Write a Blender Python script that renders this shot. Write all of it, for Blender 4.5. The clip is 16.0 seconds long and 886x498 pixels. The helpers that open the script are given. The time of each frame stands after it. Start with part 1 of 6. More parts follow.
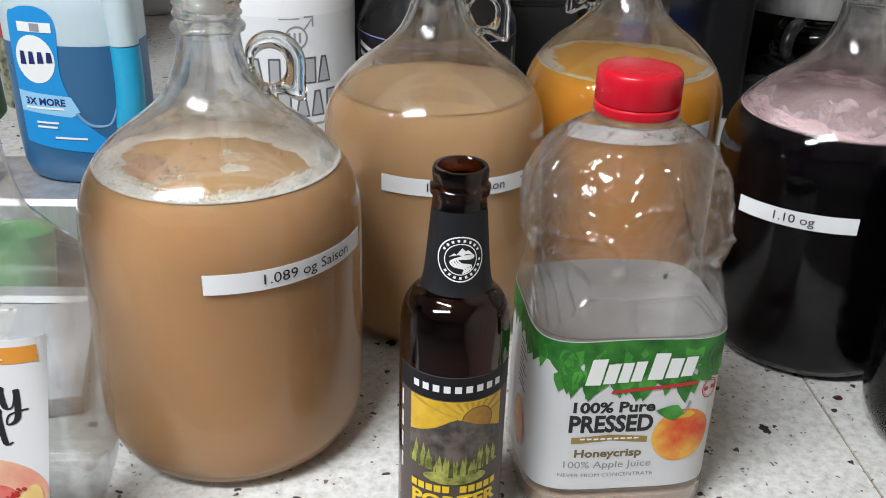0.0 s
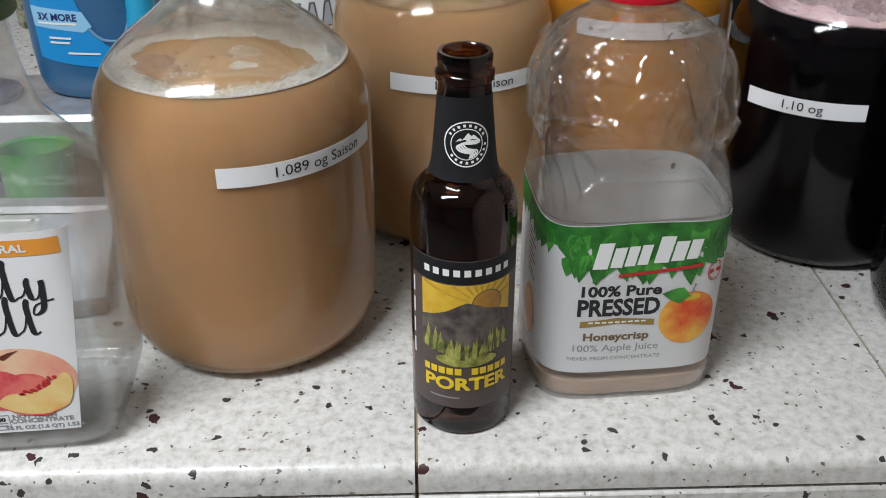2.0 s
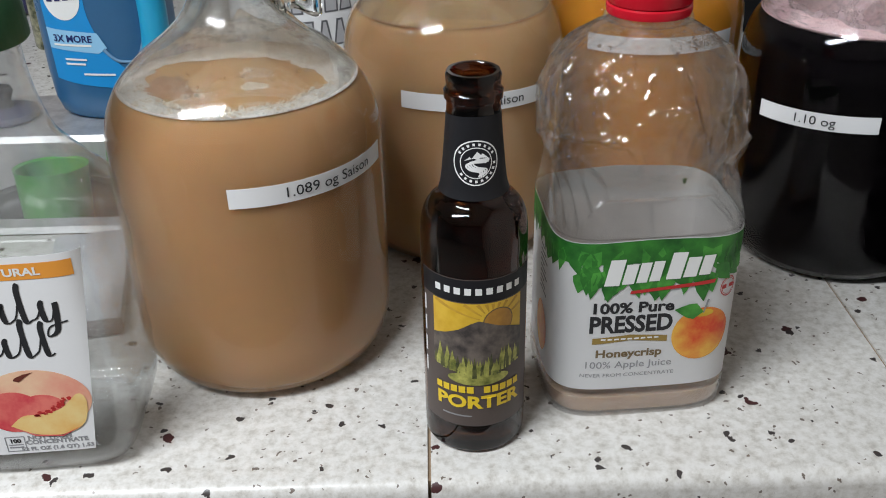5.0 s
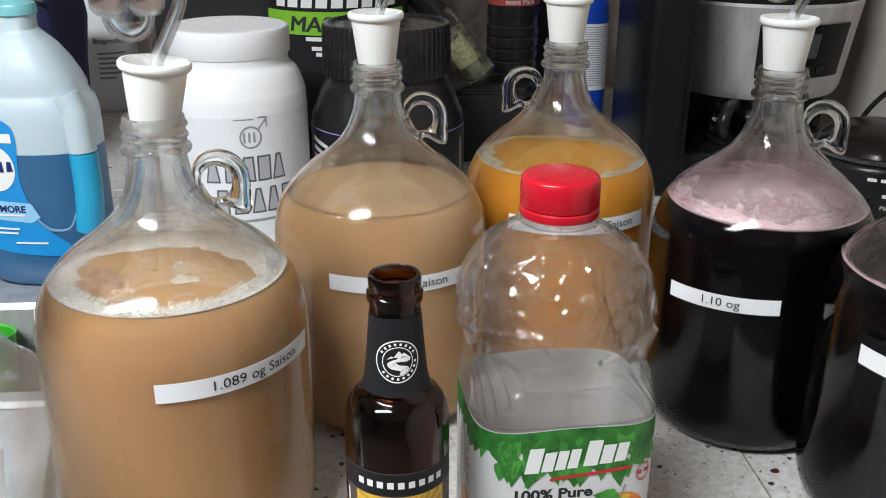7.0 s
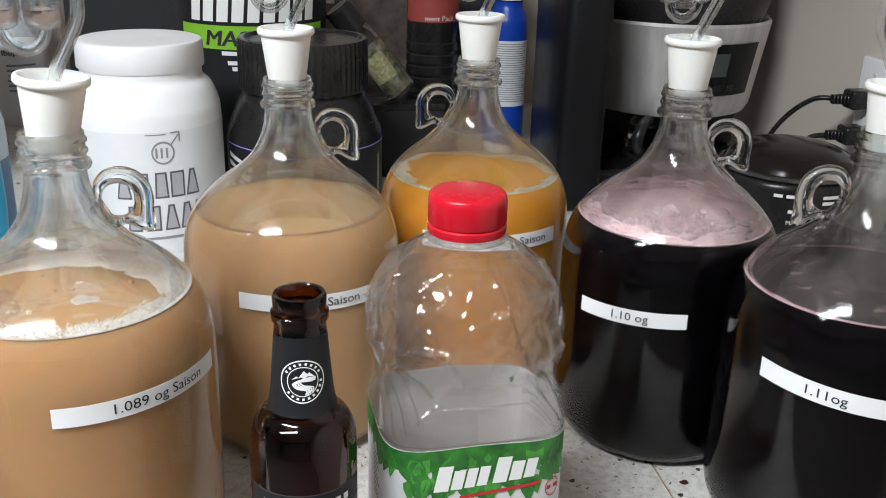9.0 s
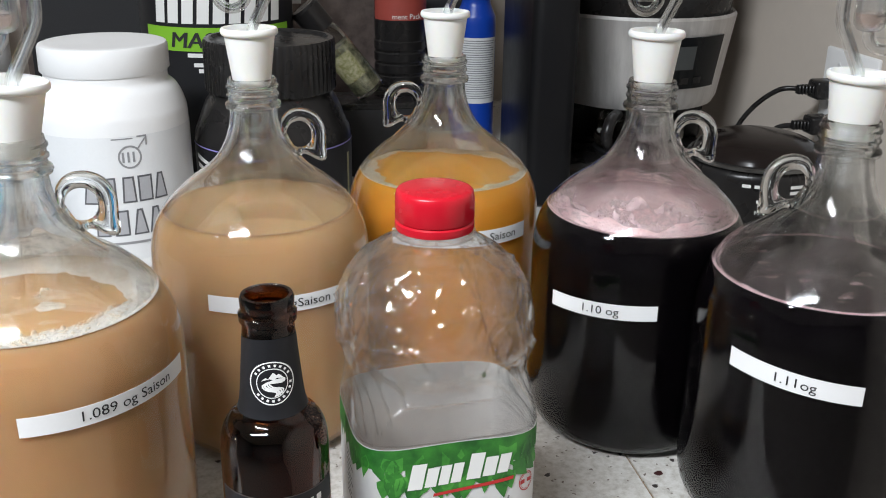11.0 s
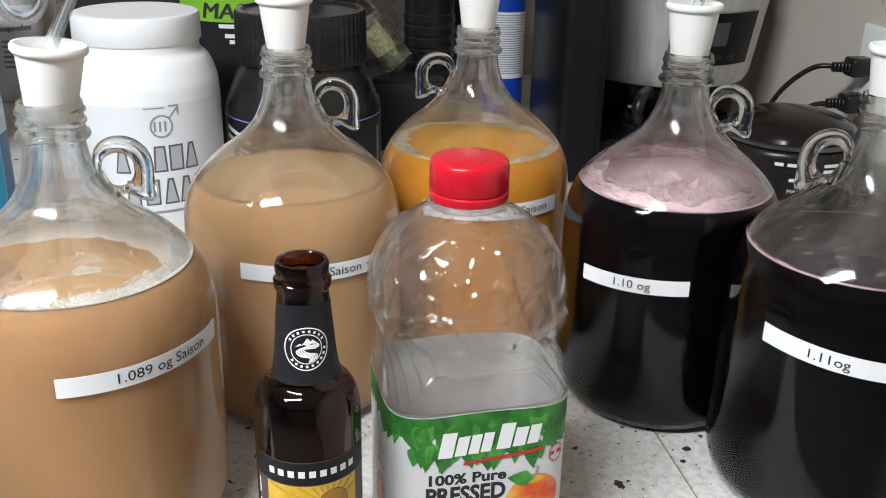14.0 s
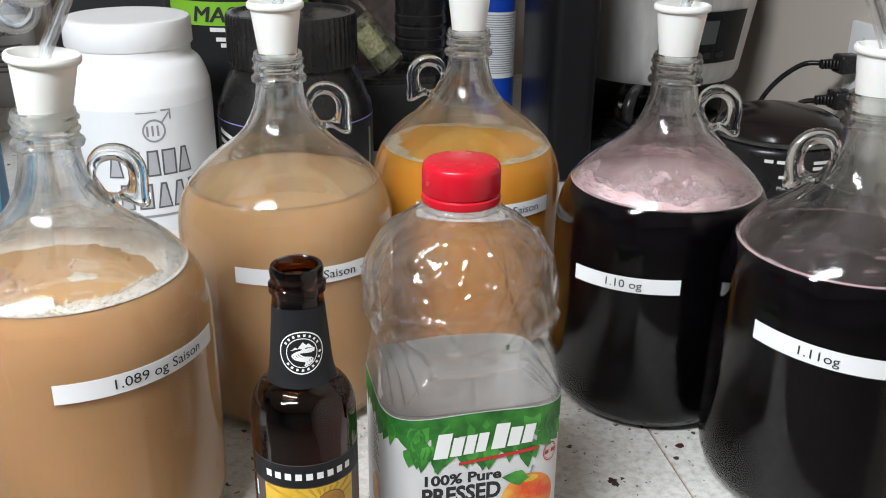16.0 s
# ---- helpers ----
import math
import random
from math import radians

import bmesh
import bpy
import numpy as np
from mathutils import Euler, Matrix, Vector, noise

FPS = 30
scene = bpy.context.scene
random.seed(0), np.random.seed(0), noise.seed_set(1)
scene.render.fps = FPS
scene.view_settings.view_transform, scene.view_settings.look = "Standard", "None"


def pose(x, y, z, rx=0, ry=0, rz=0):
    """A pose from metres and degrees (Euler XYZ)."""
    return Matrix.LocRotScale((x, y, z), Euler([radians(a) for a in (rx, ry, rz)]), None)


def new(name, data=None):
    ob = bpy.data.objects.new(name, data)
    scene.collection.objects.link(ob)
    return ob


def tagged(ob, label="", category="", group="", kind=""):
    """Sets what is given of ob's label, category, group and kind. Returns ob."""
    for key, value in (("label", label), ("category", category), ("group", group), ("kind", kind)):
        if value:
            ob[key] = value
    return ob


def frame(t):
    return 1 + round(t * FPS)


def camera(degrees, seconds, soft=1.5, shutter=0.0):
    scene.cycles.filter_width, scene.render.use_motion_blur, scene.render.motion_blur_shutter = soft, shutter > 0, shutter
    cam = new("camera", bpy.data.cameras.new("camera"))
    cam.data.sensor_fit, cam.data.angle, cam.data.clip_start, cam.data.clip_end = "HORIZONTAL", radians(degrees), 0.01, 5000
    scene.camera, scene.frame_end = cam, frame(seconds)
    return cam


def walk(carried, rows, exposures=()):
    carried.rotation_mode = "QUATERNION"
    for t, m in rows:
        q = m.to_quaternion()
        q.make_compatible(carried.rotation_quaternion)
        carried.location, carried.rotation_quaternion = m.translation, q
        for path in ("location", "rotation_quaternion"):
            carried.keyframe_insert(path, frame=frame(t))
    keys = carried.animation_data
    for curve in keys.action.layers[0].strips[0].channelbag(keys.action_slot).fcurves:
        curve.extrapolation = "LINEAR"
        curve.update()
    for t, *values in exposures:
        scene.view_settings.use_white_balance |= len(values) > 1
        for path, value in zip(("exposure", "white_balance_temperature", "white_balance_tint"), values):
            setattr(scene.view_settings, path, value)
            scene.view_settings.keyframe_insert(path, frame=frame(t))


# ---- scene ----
cam = camera(49.70, 16.0, soft=1.0)
# seconds, eye, yaw, pitch and roll
PATH = [
    (0.0, -0.0300, -0.4453, 1.2999, -2.86, -26.07, 1.71),
    (0.5, -0.0290, -0.4778, 1.2896, -2.29, -28.92, 0.86),
    (1.0, -0.0230, -0.4713, 1.2848, -2.12, -30.42, 0.35),
    (1.5, -0.0206, -0.4692, 1.2870, -1.56, -30.49, -0.18),
    (2.0, -0.0242, -0.4649, 1.2858, -1.58, -30.44, -0.16),
    (2.5, -0.0249, -0.4635, 1.2881, -1.37, -30.65, -0.23),
    (3.0, -0.0215, -0.4626, 1.2865, -1.09, -30.65, -0.70),
    (3.2, -0.0235, -0.4638, 1.2889, -1.09, -30.44, -0.63),
    (5.3, -0.0195, -0.4640, 1.2888, -0.36, -29.30, -1.33),
    (5.5, -0.0190, -0.4647, 1.2942, -0.63, -28.26, -1.13),
    (6.0, -0.0191, -0.4654, 1.3230, -1.71, -24.25, -0.26),
    (6.5, -0.0173, -0.4697, 1.3341, -3.25, -21.71, 0.26),
    (7.0, -0.0121, -0.4694, 1.3301, -4.63, -21.80, 0.24),
    (7.5, -0.0074, -0.4655, 1.3304, -6.21, -21.67, 0.41),
    (8.0, -0.0051, -0.4678, 1.3314, -7.23, -21.40, 0.46),
    (8.5, -0.0024, -0.4674, 1.3306, -8.43, -21.18, 1.01),
    (9.0, -0.0001, -0.4683, 1.3313, -9.25, -20.87, 1.59),
    (9.5, 0.0017, -0.4677, 1.3307, -10.11, -21.14, 1.20),
    (9.7, 0.0040, -0.4677, 1.3306, -10.50, -21.16, 1.00),
    (11.8, 0.0049, -0.4698, 1.3302, -10.82, -20.85, 0.75),
    (12.0, 0.0052, -0.4702, 1.3306, -10.46, -21.20, 0.70),
    (12.5, -0.0020, -0.4689, 1.3247, -8.73, -22.32, 0.40),
    (13.0, -0.0025, -0.4677, 1.3243, -8.51, -22.42, 0.62),
    (13.5, -0.0007, -0.4685, 1.3244, -9.08, -22.23, 0.94),
    (14.0, -0.0020, -0.4684, 1.3255, -9.36, -22.28, 1.13),
    (14.5, -0.0029, -0.4684, 1.3261, -9.36, -22.22, 1.28),
    (15.0, -0.0029, -0.4697, 1.3284, -9.50, -22.07, 1.30),
    (15.5, -0.0036, -0.4708, 1.3272, -9.46, -22.42, 0.88),
    (16.0, -0.0025, -0.4726, 1.3300, -9.79, -22.37, 0.61),
]
walk(cam, [(t, pose(x, y, z, 90 + pitch, 0, yaw) @ pose(0, 0, 0, 0, 0, roll)) for t, x, y, z, yaw, pitch, roll in PATH],
     exposures=[(0.0, 0.25), (0.5, 0.0), (1.0, -0.12), (3.2, -0.15), (5.4, -0.12), (6.5, 0.2), (9.5, 0.45), (16.0, 0.52)])

# ---- world and light ----
TOP = 0.9                       # height of the worktop
world = bpy.data.worlds.new("world")
scene.world = world
world.use_nodes = True
world.node_tree.nodes["Background"].inputs[0].default_value = (0.75, 0.85, 1.0, 1)
world.node_tree.nodes["Background"].inputs[1].default_value = 0.065
scene.view_settings.exposure = 0.0


def area_lamp(name, place, turn, wide, deep, watts, colour):
    data = bpy.data.lights.new(name, "AREA")
    data.shape, data.size, data.size_y, data.energy, data.color = "RECTANGLE", wide, deep, watts, colour
    ob = new(name, data)
    ob.matrix_world = pose(*place, 0, 0, turn)
    return ob


LIGHT_A, LIGHT_TURN = (-0.86, -0.72, 2.36), 0.0
area_lamp("ceiling_lamp_light", LIGHT_A, LIGHT_TURN, 1.12, 0.28, 57, (0.895, 0.945, 1.0))


# ---- materials ----
def tree(name):
    m = bpy.data.materials.new(name)
    m.use_nodes = True
    nt = m.node_tree
    return m, nt, nt.nodes["Principled BSDF"]


def add(nt, kind, **values):
    n = nt.nodes.new(kind)
    for key, value in values.items():
        n.inputs[key.replace("_", " ")].default_value = value
    return n


def ramp(nt, source, stops):
    n = nt.nodes.new("ShaderNodeValToRGB")
    while len(n.color_ramp.elements) < len(stops):
        n.color_ramp.elements.new(0.5)
    for e, (at, c) in zip(n.color_ramp.elements, stops):
        e.position, e.color = at, (*c, 1)
    nt.links.new(source, n.inputs[0])
    return n


def coords(nt):
    return nt.nodes.new("ShaderNodeTexCoord").outputs["Object"]


def plain(name, colour, rough=0.5, metal=0.0, vary=0.12, scale=40.0, bump=0.05, spec=0.5, coat=0.0, trans=0.0, ior=1.45, sss=0.0, deep=0.6):
    """A surface with tone that varies at two scales, and a fine relief."""
    m, nt, p = tree(name)
    at = coords(nt)
    big, fine = add(nt, "ShaderNodeTexNoise", Scale=scale, Detail=4.0), add(nt, "ShaderNodeTexNoise", Scale=scale * 9, Detail=3.0)
    for n in (big, fine):
        nt.links.new(at, n.inputs["Vector"])
    both = nt.nodes.new("ShaderNodeMath")
    both.operation = "ADD"
    nt.links.new(big.outputs[0], both.inputs[0]), nt.links.new(fine.outputs[0], both.inputs[1])
    c = [max(v, 0.0) for v in colour]
    r = ramp(nt, both.outputs[0], [(0.0, [v * (1 - vary) for v in c]), (1.0, [min(v * (1 + vary), 1) for v in c])])
    half = nt.nodes.new("ShaderNodeMath")
    half.operation = "MULTIPLY"
    half.inputs[1].default_value = 0.5
    nt.links.new(both.outputs[0], half.inputs[0])
    nt.links.new(half.outputs[0], r.inputs[0])
    nt.links.new(r.outputs[0], p.inputs["Base Color"])
    rr = nt.nodes.new("ShaderNodeMapRange")
    rr.inputs["To Min"].default_value, rr.inputs["To Max"].default_value = max(rough - 0.06, 0), min(rough + 0.06, 1)
    nt.links.new(big.outputs[0], rr.inputs[0]), nt.links.new(rr.outputs[0], p.inputs["Roughness"])
    p.inputs["Metallic"].default_value, p.inputs["Specular IOR Level"].default_value = metal, spec
    p.inputs["Coat Weight"].default_value = coat
    p.inputs["Coat Roughness"].default_value = 0.06
    p.inputs["Transmission Weight"].default_value, p.inputs["IOR"].default_value = trans, ior
    if sss:
        p.inputs["Subsurface Weight"].default_value, p.inputs["Subsurface Radius"].default_value = sss, (0.02, 0.012, 0.006)
        p.inputs["Subsurface Scale"].default_value = deep
    if bump:
        b = add(nt, "ShaderNodeBump", Strength=bump, Distance=0.0006)
        nt.links.new(fine.outputs[0], b.inputs["Height"]), nt.links.new(b.outputs[0], p.inputs["Normal"])
    return m


def glass(name, colour=(1, 1, 1), rough=0.0, ior=1.5, wave=0.0, scale=30.0, thin=0.0):
    m, nt, p = tree(name)
    p.inputs["Base Color"].default_value = (*colour, 1)
    p.inputs["Roughness"].default_value, p.inputs["Transmission Weight"].default_value, p.inputs["IOR"].default_value = rough, 1, ior
    if wave:
        n = add(nt, "ShaderNodeTexNoise", Scale=scale, Detail=1.0, Distortion=1.3)
        nt.links.new(coords(nt), n.inputs["Vector"])
        b = add(nt, "ShaderNodeBump", Strength=wave, Distance=0.004)
        nt.links.new(n.outputs[0], b.inputs["Height"]), nt.links.new(b.outputs[0], p.inputs["Normal"])
    if thin:
        clear, mix = nt.nodes.new("ShaderNodeBsdfTransparent"), nt.nodes.new("ShaderNodeMixShader")
        clear.inputs[0].default_value = (*colour, 1)
        mix.inputs[0].default_value = thin
        nt.links.new(p.outputs[0], mix.inputs[1]), nt.links.new(clear.outputs[0], mix.inputs[2])
        nt.links.new(mix.outputs[0], nt.nodes["Material Output"].inputs["Surface"])
    return m


def jug_glass(name, colour, share, ior=1.5):
    """Old moulded glass: partly bends what is behind it, partly passes it straight, with gloss that grows at a slant."""
    m, nt, p = tree(name)
    p.inputs["Base Color"].default_value = (*colour, 1)
    p.inputs["Roughness"].default_value, p.inputs["Transmission Weight"].default_value, p.inputs["IOR"].default_value = 0.0, 1, ior
    n = add(nt, "ShaderNodeTexNoise", Scale=38.0, Detail=1.0)
    mp = nt.nodes.new("ShaderNodeMapping")
    mp.inputs["Scale"].default_value = (1, 1, 0.45)
    nt.links.new(coords(nt), mp.inputs["Vector"]), nt.links.new(mp.outputs[0], n.inputs["Vector"])
    b = add(nt, "ShaderNodeBump", Strength=0.2, Distance=0.0018)
    nt.links.new(n.outputs[0], b.inputs["Height"])
    clear, gloss = nt.nodes.new("ShaderNodeBsdfTransparent"), nt.nodes.new("ShaderNodeBsdfAnisotropic")
    slant, sheet, mix = nt.nodes.new("ShaderNodeFresnel"), nt.nodes.new("ShaderNodeMixShader"), nt.nodes.new("ShaderNodeMixShader")
    clear.inputs[0].default_value = (*colour, 1)
    gloss.inputs["Roughness"].default_value, slant.inputs[0].default_value, mix.inputs[0].default_value = 0.0, ior, share
    for x in (p, gloss, slant):
        nt.links.new(b.outputs[0], x.inputs["Normal"])
    nt.links.new(slant.outputs[0], sheet.inputs[0]), nt.links.new(clear.outputs[0], sheet.inputs[1]), nt.links.new(gloss.outputs[0], sheet.inputs[2])
    nt.links.new(p.outputs[0], mix.inputs[1]), nt.links.new(sheet.outputs[0], mix.inputs[2])
    nt.links.new(mix.outputs[0], nt.nodes["Material Output"].inputs["Surface"])
    return m


def thin_plastic(name, tint, wave, scale, haze=0.08, bend=0.4, rough=0.04):
    """A thin clear wall: seen straight through, with gloss that grows at a slant."""
    m, nt, p = tree(name)
    p.inputs["Base Color"].default_value = (*tint, 1)
    p.inputs["Roughness"].default_value, p.inputs["Transmission Weight"].default_value, p.inputs["IOR"].default_value = 0.0, 1.0, 1.38
    n = add(nt, "ShaderNodeTexNoise", Scale=scale, Detail=1.5, Distortion=1.6)
    nt.links.new(coords(nt), n.inputs["Vector"])
    b = add(nt, "ShaderNodeBump", Strength=wave, Distance=0.006)
    nt.links.new(n.outputs[0], b.inputs["Height"])
    clear, gloss, mix = nt.nodes.new("ShaderNodeBsdfTransparent"), nt.nodes.new("ShaderNodeBsdfAnisotropic"), nt.nodes.new("ShaderNodeMixShader")
    clear.inputs[0].default_value = (*tint, 1)
    gloss.inputs["Roughness"].default_value = rough
    slant, steep, share = nt.nodes.new("ShaderNodeLayerWeight"), nt.nodes.new("ShaderNodeMath"), nt.nodes.new("ShaderNodeMath")
    slant.inputs["Blend"].default_value = 0.5
    steep.operation, steep.inputs[1].default_value = "POWER", 3.2
    share.operation, share.inputs[1].default_value, share.inputs[2].default_value = "MULTIPLY_ADD", 0.58, 0.05
    nt.links.new(b.outputs[0], slant.inputs["Normal"]), nt.links.new(b.outputs[0], gloss.inputs["Normal"])
    nt.links.new(slant.outputs["Facing"], steep.inputs[0]), nt.links.new(steep.outputs[0], share.inputs[0])
    nt.links.new(share.outputs[0], mix.inputs[0]), nt.links.new(clear.outputs[0], mix.inputs[1]), nt.links.new(gloss.outputs[0], mix.inputs[2])
    # part of the wall is thick enough to bend what is behind it; pale diffuse patches imitate condensation and room
    # reflections
    soft = add(nt, "ShaderNodeBump", Strength=wave * 0.5, Distance=0.004)
    nt.links.new(n.outputs[0], soft.inputs["Height"]), nt.links.new(soft.outputs[0], p.inputs["Normal"])
    thick, dull, film = nt.nodes.new("ShaderNodeMixShader"), nt.nodes.new("ShaderNodeMixShader"), nt.nodes.new("ShaderNodeBsdfDiffuse")
    thick.inputs[0].default_value = bend
    nt.links.new(mix.outputs[0], thick.inputs[1]), nt.links.new(p.outputs[0], thick.inputs[2])
    film.inputs[0].default_value = (0.8, 0.79, 0.77, 1)
    r = ramp(nt, n.outputs[0], [(0.35, (haze * 0.5,) * 3), (0.62, (haze * 1.5,) * 3)])
    nt.links.new(r.outputs[0], dull.inputs[0]), nt.links.new(thick.outputs[0], dull.inputs[1]), nt.links.new(film.outputs[0], dull.inputs[2])
    nt.links.new(dull.outputs[0], nt.nodes["Material Output"].inputs["Surface"])
    return m


def speckled(name):
    """Cream terrazzo tile with grey clouds, dark flecks and wine-brown chips; every tile lies a little differently."""
    m, nt, p = tree(name)
    at = coords(nt)
    info = nt.nodes.new("ShaderNodeObjectInfo")
    shift = nt.nodes.new("ShaderNodeVectorMath")
    shift.operation = "MULTIPLY_ADD"
    nt.links.new(info.outputs["Random"], shift.inputs[0])
    shift.inputs[1].default_value = (7.0, 5.0, 3.0)
    nt.links.new(at, shift.inputs[2])
    warp = add(nt, "ShaderNodeTexNoise", Scale=130.0, Detail=3.0)
    nt.links.new(shift.outputs[0], warp.inputs["Vector"])
    bent = nt.nodes.new("ShaderNodeVectorMath")
    bent.operation = "MULTIPLY_ADD"
    nt.links.new(warp.outputs["Color"], bent.inputs[0])
    bent.inputs[1].default_value = (0.010, 0.010, 0.010)
    nt.links.new(shift.outputs[0], bent.inputs[2])
    cloud = add(nt, "ShaderNodeTexNoise", Scale=150.0, Detail=6.0, Roughness=0.68)
    nt.links.new(shift.outputs[0], cloud.inputs["Vector"])
    base = ramp(nt, cloud.outputs[0], [(0.32, (0.44, 0.415, 0.375)), (0.45, (0.575, 0.555, 0.515)), (0.60, (0.68, 0.665, 0.635))])
    col = base.outputs[0]
    for size, keep, reach, tone in ((60.0, 0.885, 0.25, (0.06, 0.022, 0.022)), (110.0, 0.90, 0.27, (0.05, 0.042, 0.04)), (260.0, 0.90, 0.3, (0.16, 0.13, 0.11))):
        v = add(nt, "ShaderNodeTexVoronoi", Scale=size)
        nt.links.new(bent.outputs[0], v.inputs["Vector"])
        near = nt.nodes.new("ShaderNodeMath")
        near.operation, near.inputs[1].default_value = "LESS_THAN", reach
        nt.links.new(v.outputs["Distance"], near.inputs[0])
        sep = nt.nodes.new("ShaderNodeSeparateColor")
        nt.links.new(v.outputs["Color"], sep.inputs[0])
        some = nt.nodes.new("ShaderNodeMath")
        some.operation, some.inputs[1].default_value = "GREATER_THAN", keep
        nt.links.new(sep.outputs[0], some.inputs[0])
        both = nt.nodes.new("ShaderNodeMath")
        both.operation = "MULTIPLY"
        nt.links.new(near.outputs[0], both.inputs[0]), nt.links.new(some.outputs[0], both.inputs[1])
        mix = nt.nodes.new("ShaderNodeMix")
        mix.data_type = "RGBA"
        nt.links.new(both.outputs[0], mix.inputs["Factor"]), nt.links.new(col, mix.inputs["A"])
        mix.inputs["B"].default_value = (*tone, 1)
        col = mix.outputs["Result"]
    nt.links.new(col, p.inputs["Base Color"])
    p.inputs["Roughness"].default_value = 0.36
    b = add(nt, "ShaderNodeBump", Strength=0.12, Distance=0.0008)
    nt.links.new(cloud.outputs[0], b.inputs["Height"]), nt.links.new(b.outputs[0], p.inputs["Normal"])
    return m


def blotched(name, low, high, scale, rough=0.5, mid=0.5, spread=0.15, coat=0.0, stretch=(1, 1, 1), metal=0.0, bump=0.15):
    """Two tones in soft patches."""
    m, nt, p = tree(name)
    mp = nt.nodes.new("ShaderNodeMapping")
    mp.inputs["Scale"].default_value = stretch
    nt.links.new(coords(nt), mp.inputs["Vector"])
    n = add(nt, "ShaderNodeTexNoise", Scale=scale, Detail=6.0, Roughness=0.6)
    nt.links.new(mp.outputs[0], n.inputs["Vector"])
    r = ramp(nt, n.outputs[0], [(mid - spread, low), (mid + spread, high)])
    nt.links.new(r.outputs[0], p.inputs["Base Color"])
    p.inputs["Roughness"].default_value, p.inputs["Coat Weight"].default_value, p.inputs["Metallic"].default_value = rough, coat, metal
    b = add(nt, "ShaderNodeBump", Strength=bump, Distance=0.001)
    nt.links.new(n.outputs[0], b.inputs["Height"]), nt.links.new(b.outputs[0], p.inputs["Normal"])
    return m


def foam_material(name, low, high):
    m, nt, p = tree(name)
    at = coords(nt)
    v = add(nt, "ShaderNodeTexVoronoi", Scale=420.0)
    n = add(nt, "ShaderNodeTexNoise", Scale=60.0, Detail=5.0)
    for x in (v, n):
        nt.links.new(at, x.inputs["Vector"])
    r = ramp(nt, n.outputs[0], [(0.35, low), (0.65, high)])
    nt.links.new(r.outputs[0], p.inputs["Base Color"])
    p.inputs["Roughness"].default_value = 0.45
    b = add(nt, "ShaderNodeBump", Strength=0.5, Distance=0.001)
    nt.links.new(v.outputs["Distance"], b.inputs["Height"]), nt.links.new(b.outputs[0], p.inputs["Normal"])
    return m


def bubbly_foam(name, low, high, cell=330.0, cover=0.9):
    """Foam of many sizes of bubble: pale skins round darker, half clear cells."""
    m, nt, p = tree(name)
    at = coords(nt)
    n = add(nt, "ShaderNodeTexNoise", Scale=90.0, Detail=5.0)
    nt.links.new(at, n.inputs["Vector"])
    r = ramp(nt, n.outputs[0], [(0.35, low), (0.65, high)])
    nt.links.new(r.outputs[0], p.inputs["Base Color"])
    p.inputs["Roughness"].default_value = 0.35
    holes = None
    for scale, reach in ((cell, 0.30), (cell * 2.3, 0.36)):
        v = add(nt, "ShaderNodeTexVoronoi", Scale=scale)
        nt.links.new(at, v.inputs["Vector"])
        k = ramp(nt, v.outputs["Distance"], [(reach * 0.72, (0.78,) * 3), (reach, (1, 1, 1))])
        if holes is None:
            holes = k.outputs[0]
        else:
            both = nt.nodes.new("ShaderNodeMath")
            both.operation = "MULTIPLY"
            nt.links.new(holes, both.inputs[0]), nt.links.new(k.outputs[0], both.inputs[1])
            holes = both.outputs[0]
        b = add(nt, "ShaderNodeBump", Strength=0.3, Distance=0.0010)
        nt.links.new(v.outputs["Distance"], b.inputs["Height"])
    nt.links.new(b.outputs[0], p.inputs["Normal"])
    share = nt.nodes.new("ShaderNodeMath")
    share.operation, share.inputs[1].default_value = "MULTIPLY", cover
    nt.links.new(holes, share.inputs[0])
    clear, mix = nt.nodes.new("ShaderNodeBsdfTransparent"), nt.nodes.new("ShaderNodeMixShader")
    nt.links.new(share.outputs[0], mix.inputs[0]), nt.links.new(clear.outputs[0], mix.inputs[1]), nt.links.new(p.outputs[0], mix.inputs[2])
    nt.links.new(mix.outputs[0], nt.nodes["Material Output"].inputs["Surface"])
    return m


def film_material(name, colour, cover, scale=70.0):
    """A dried film that covers the glass in patches."""
    m, nt, p = tree(name)
    n = add(nt, "ShaderNodeTexNoise", Scale=scale, Detail=6.0, Roughness=0.7)
    nt.links.new(coords(nt), n.inputs["Vector"])
    r = ramp(nt, n.outputs[0], [(0.60 - cover * 0.35, (0, 0, 0)), (0.78 - cover * 0.25, (1, 1, 1))])
    p.inputs["Base Color"].default_value, p.inputs["Roughness"].default_value = (*colour, 1), 0.6
    share = nt.nodes.new("ShaderNodeMath")
    share.operation, share.inputs[1].default_value = "MULTIPLY", 0.35 + 0.55 * cover
    nt.links.new(r.outputs[0], share.inputs[0])
    clear, mix = nt.nodes.new("ShaderNodeBsdfTransparent"), nt.nodes.new("ShaderNodeMixShader")
    nt.links.new(share.outputs[0], mix.inputs[0])
    nt.links.new(clear.outputs[0], mix.inputs[1]), nt.links.new(p.outputs[0], mix.inputs[2])
    nt.links.new(mix.outputs[0], nt.nodes["Material Output"].inputs["Surface"])
    return m


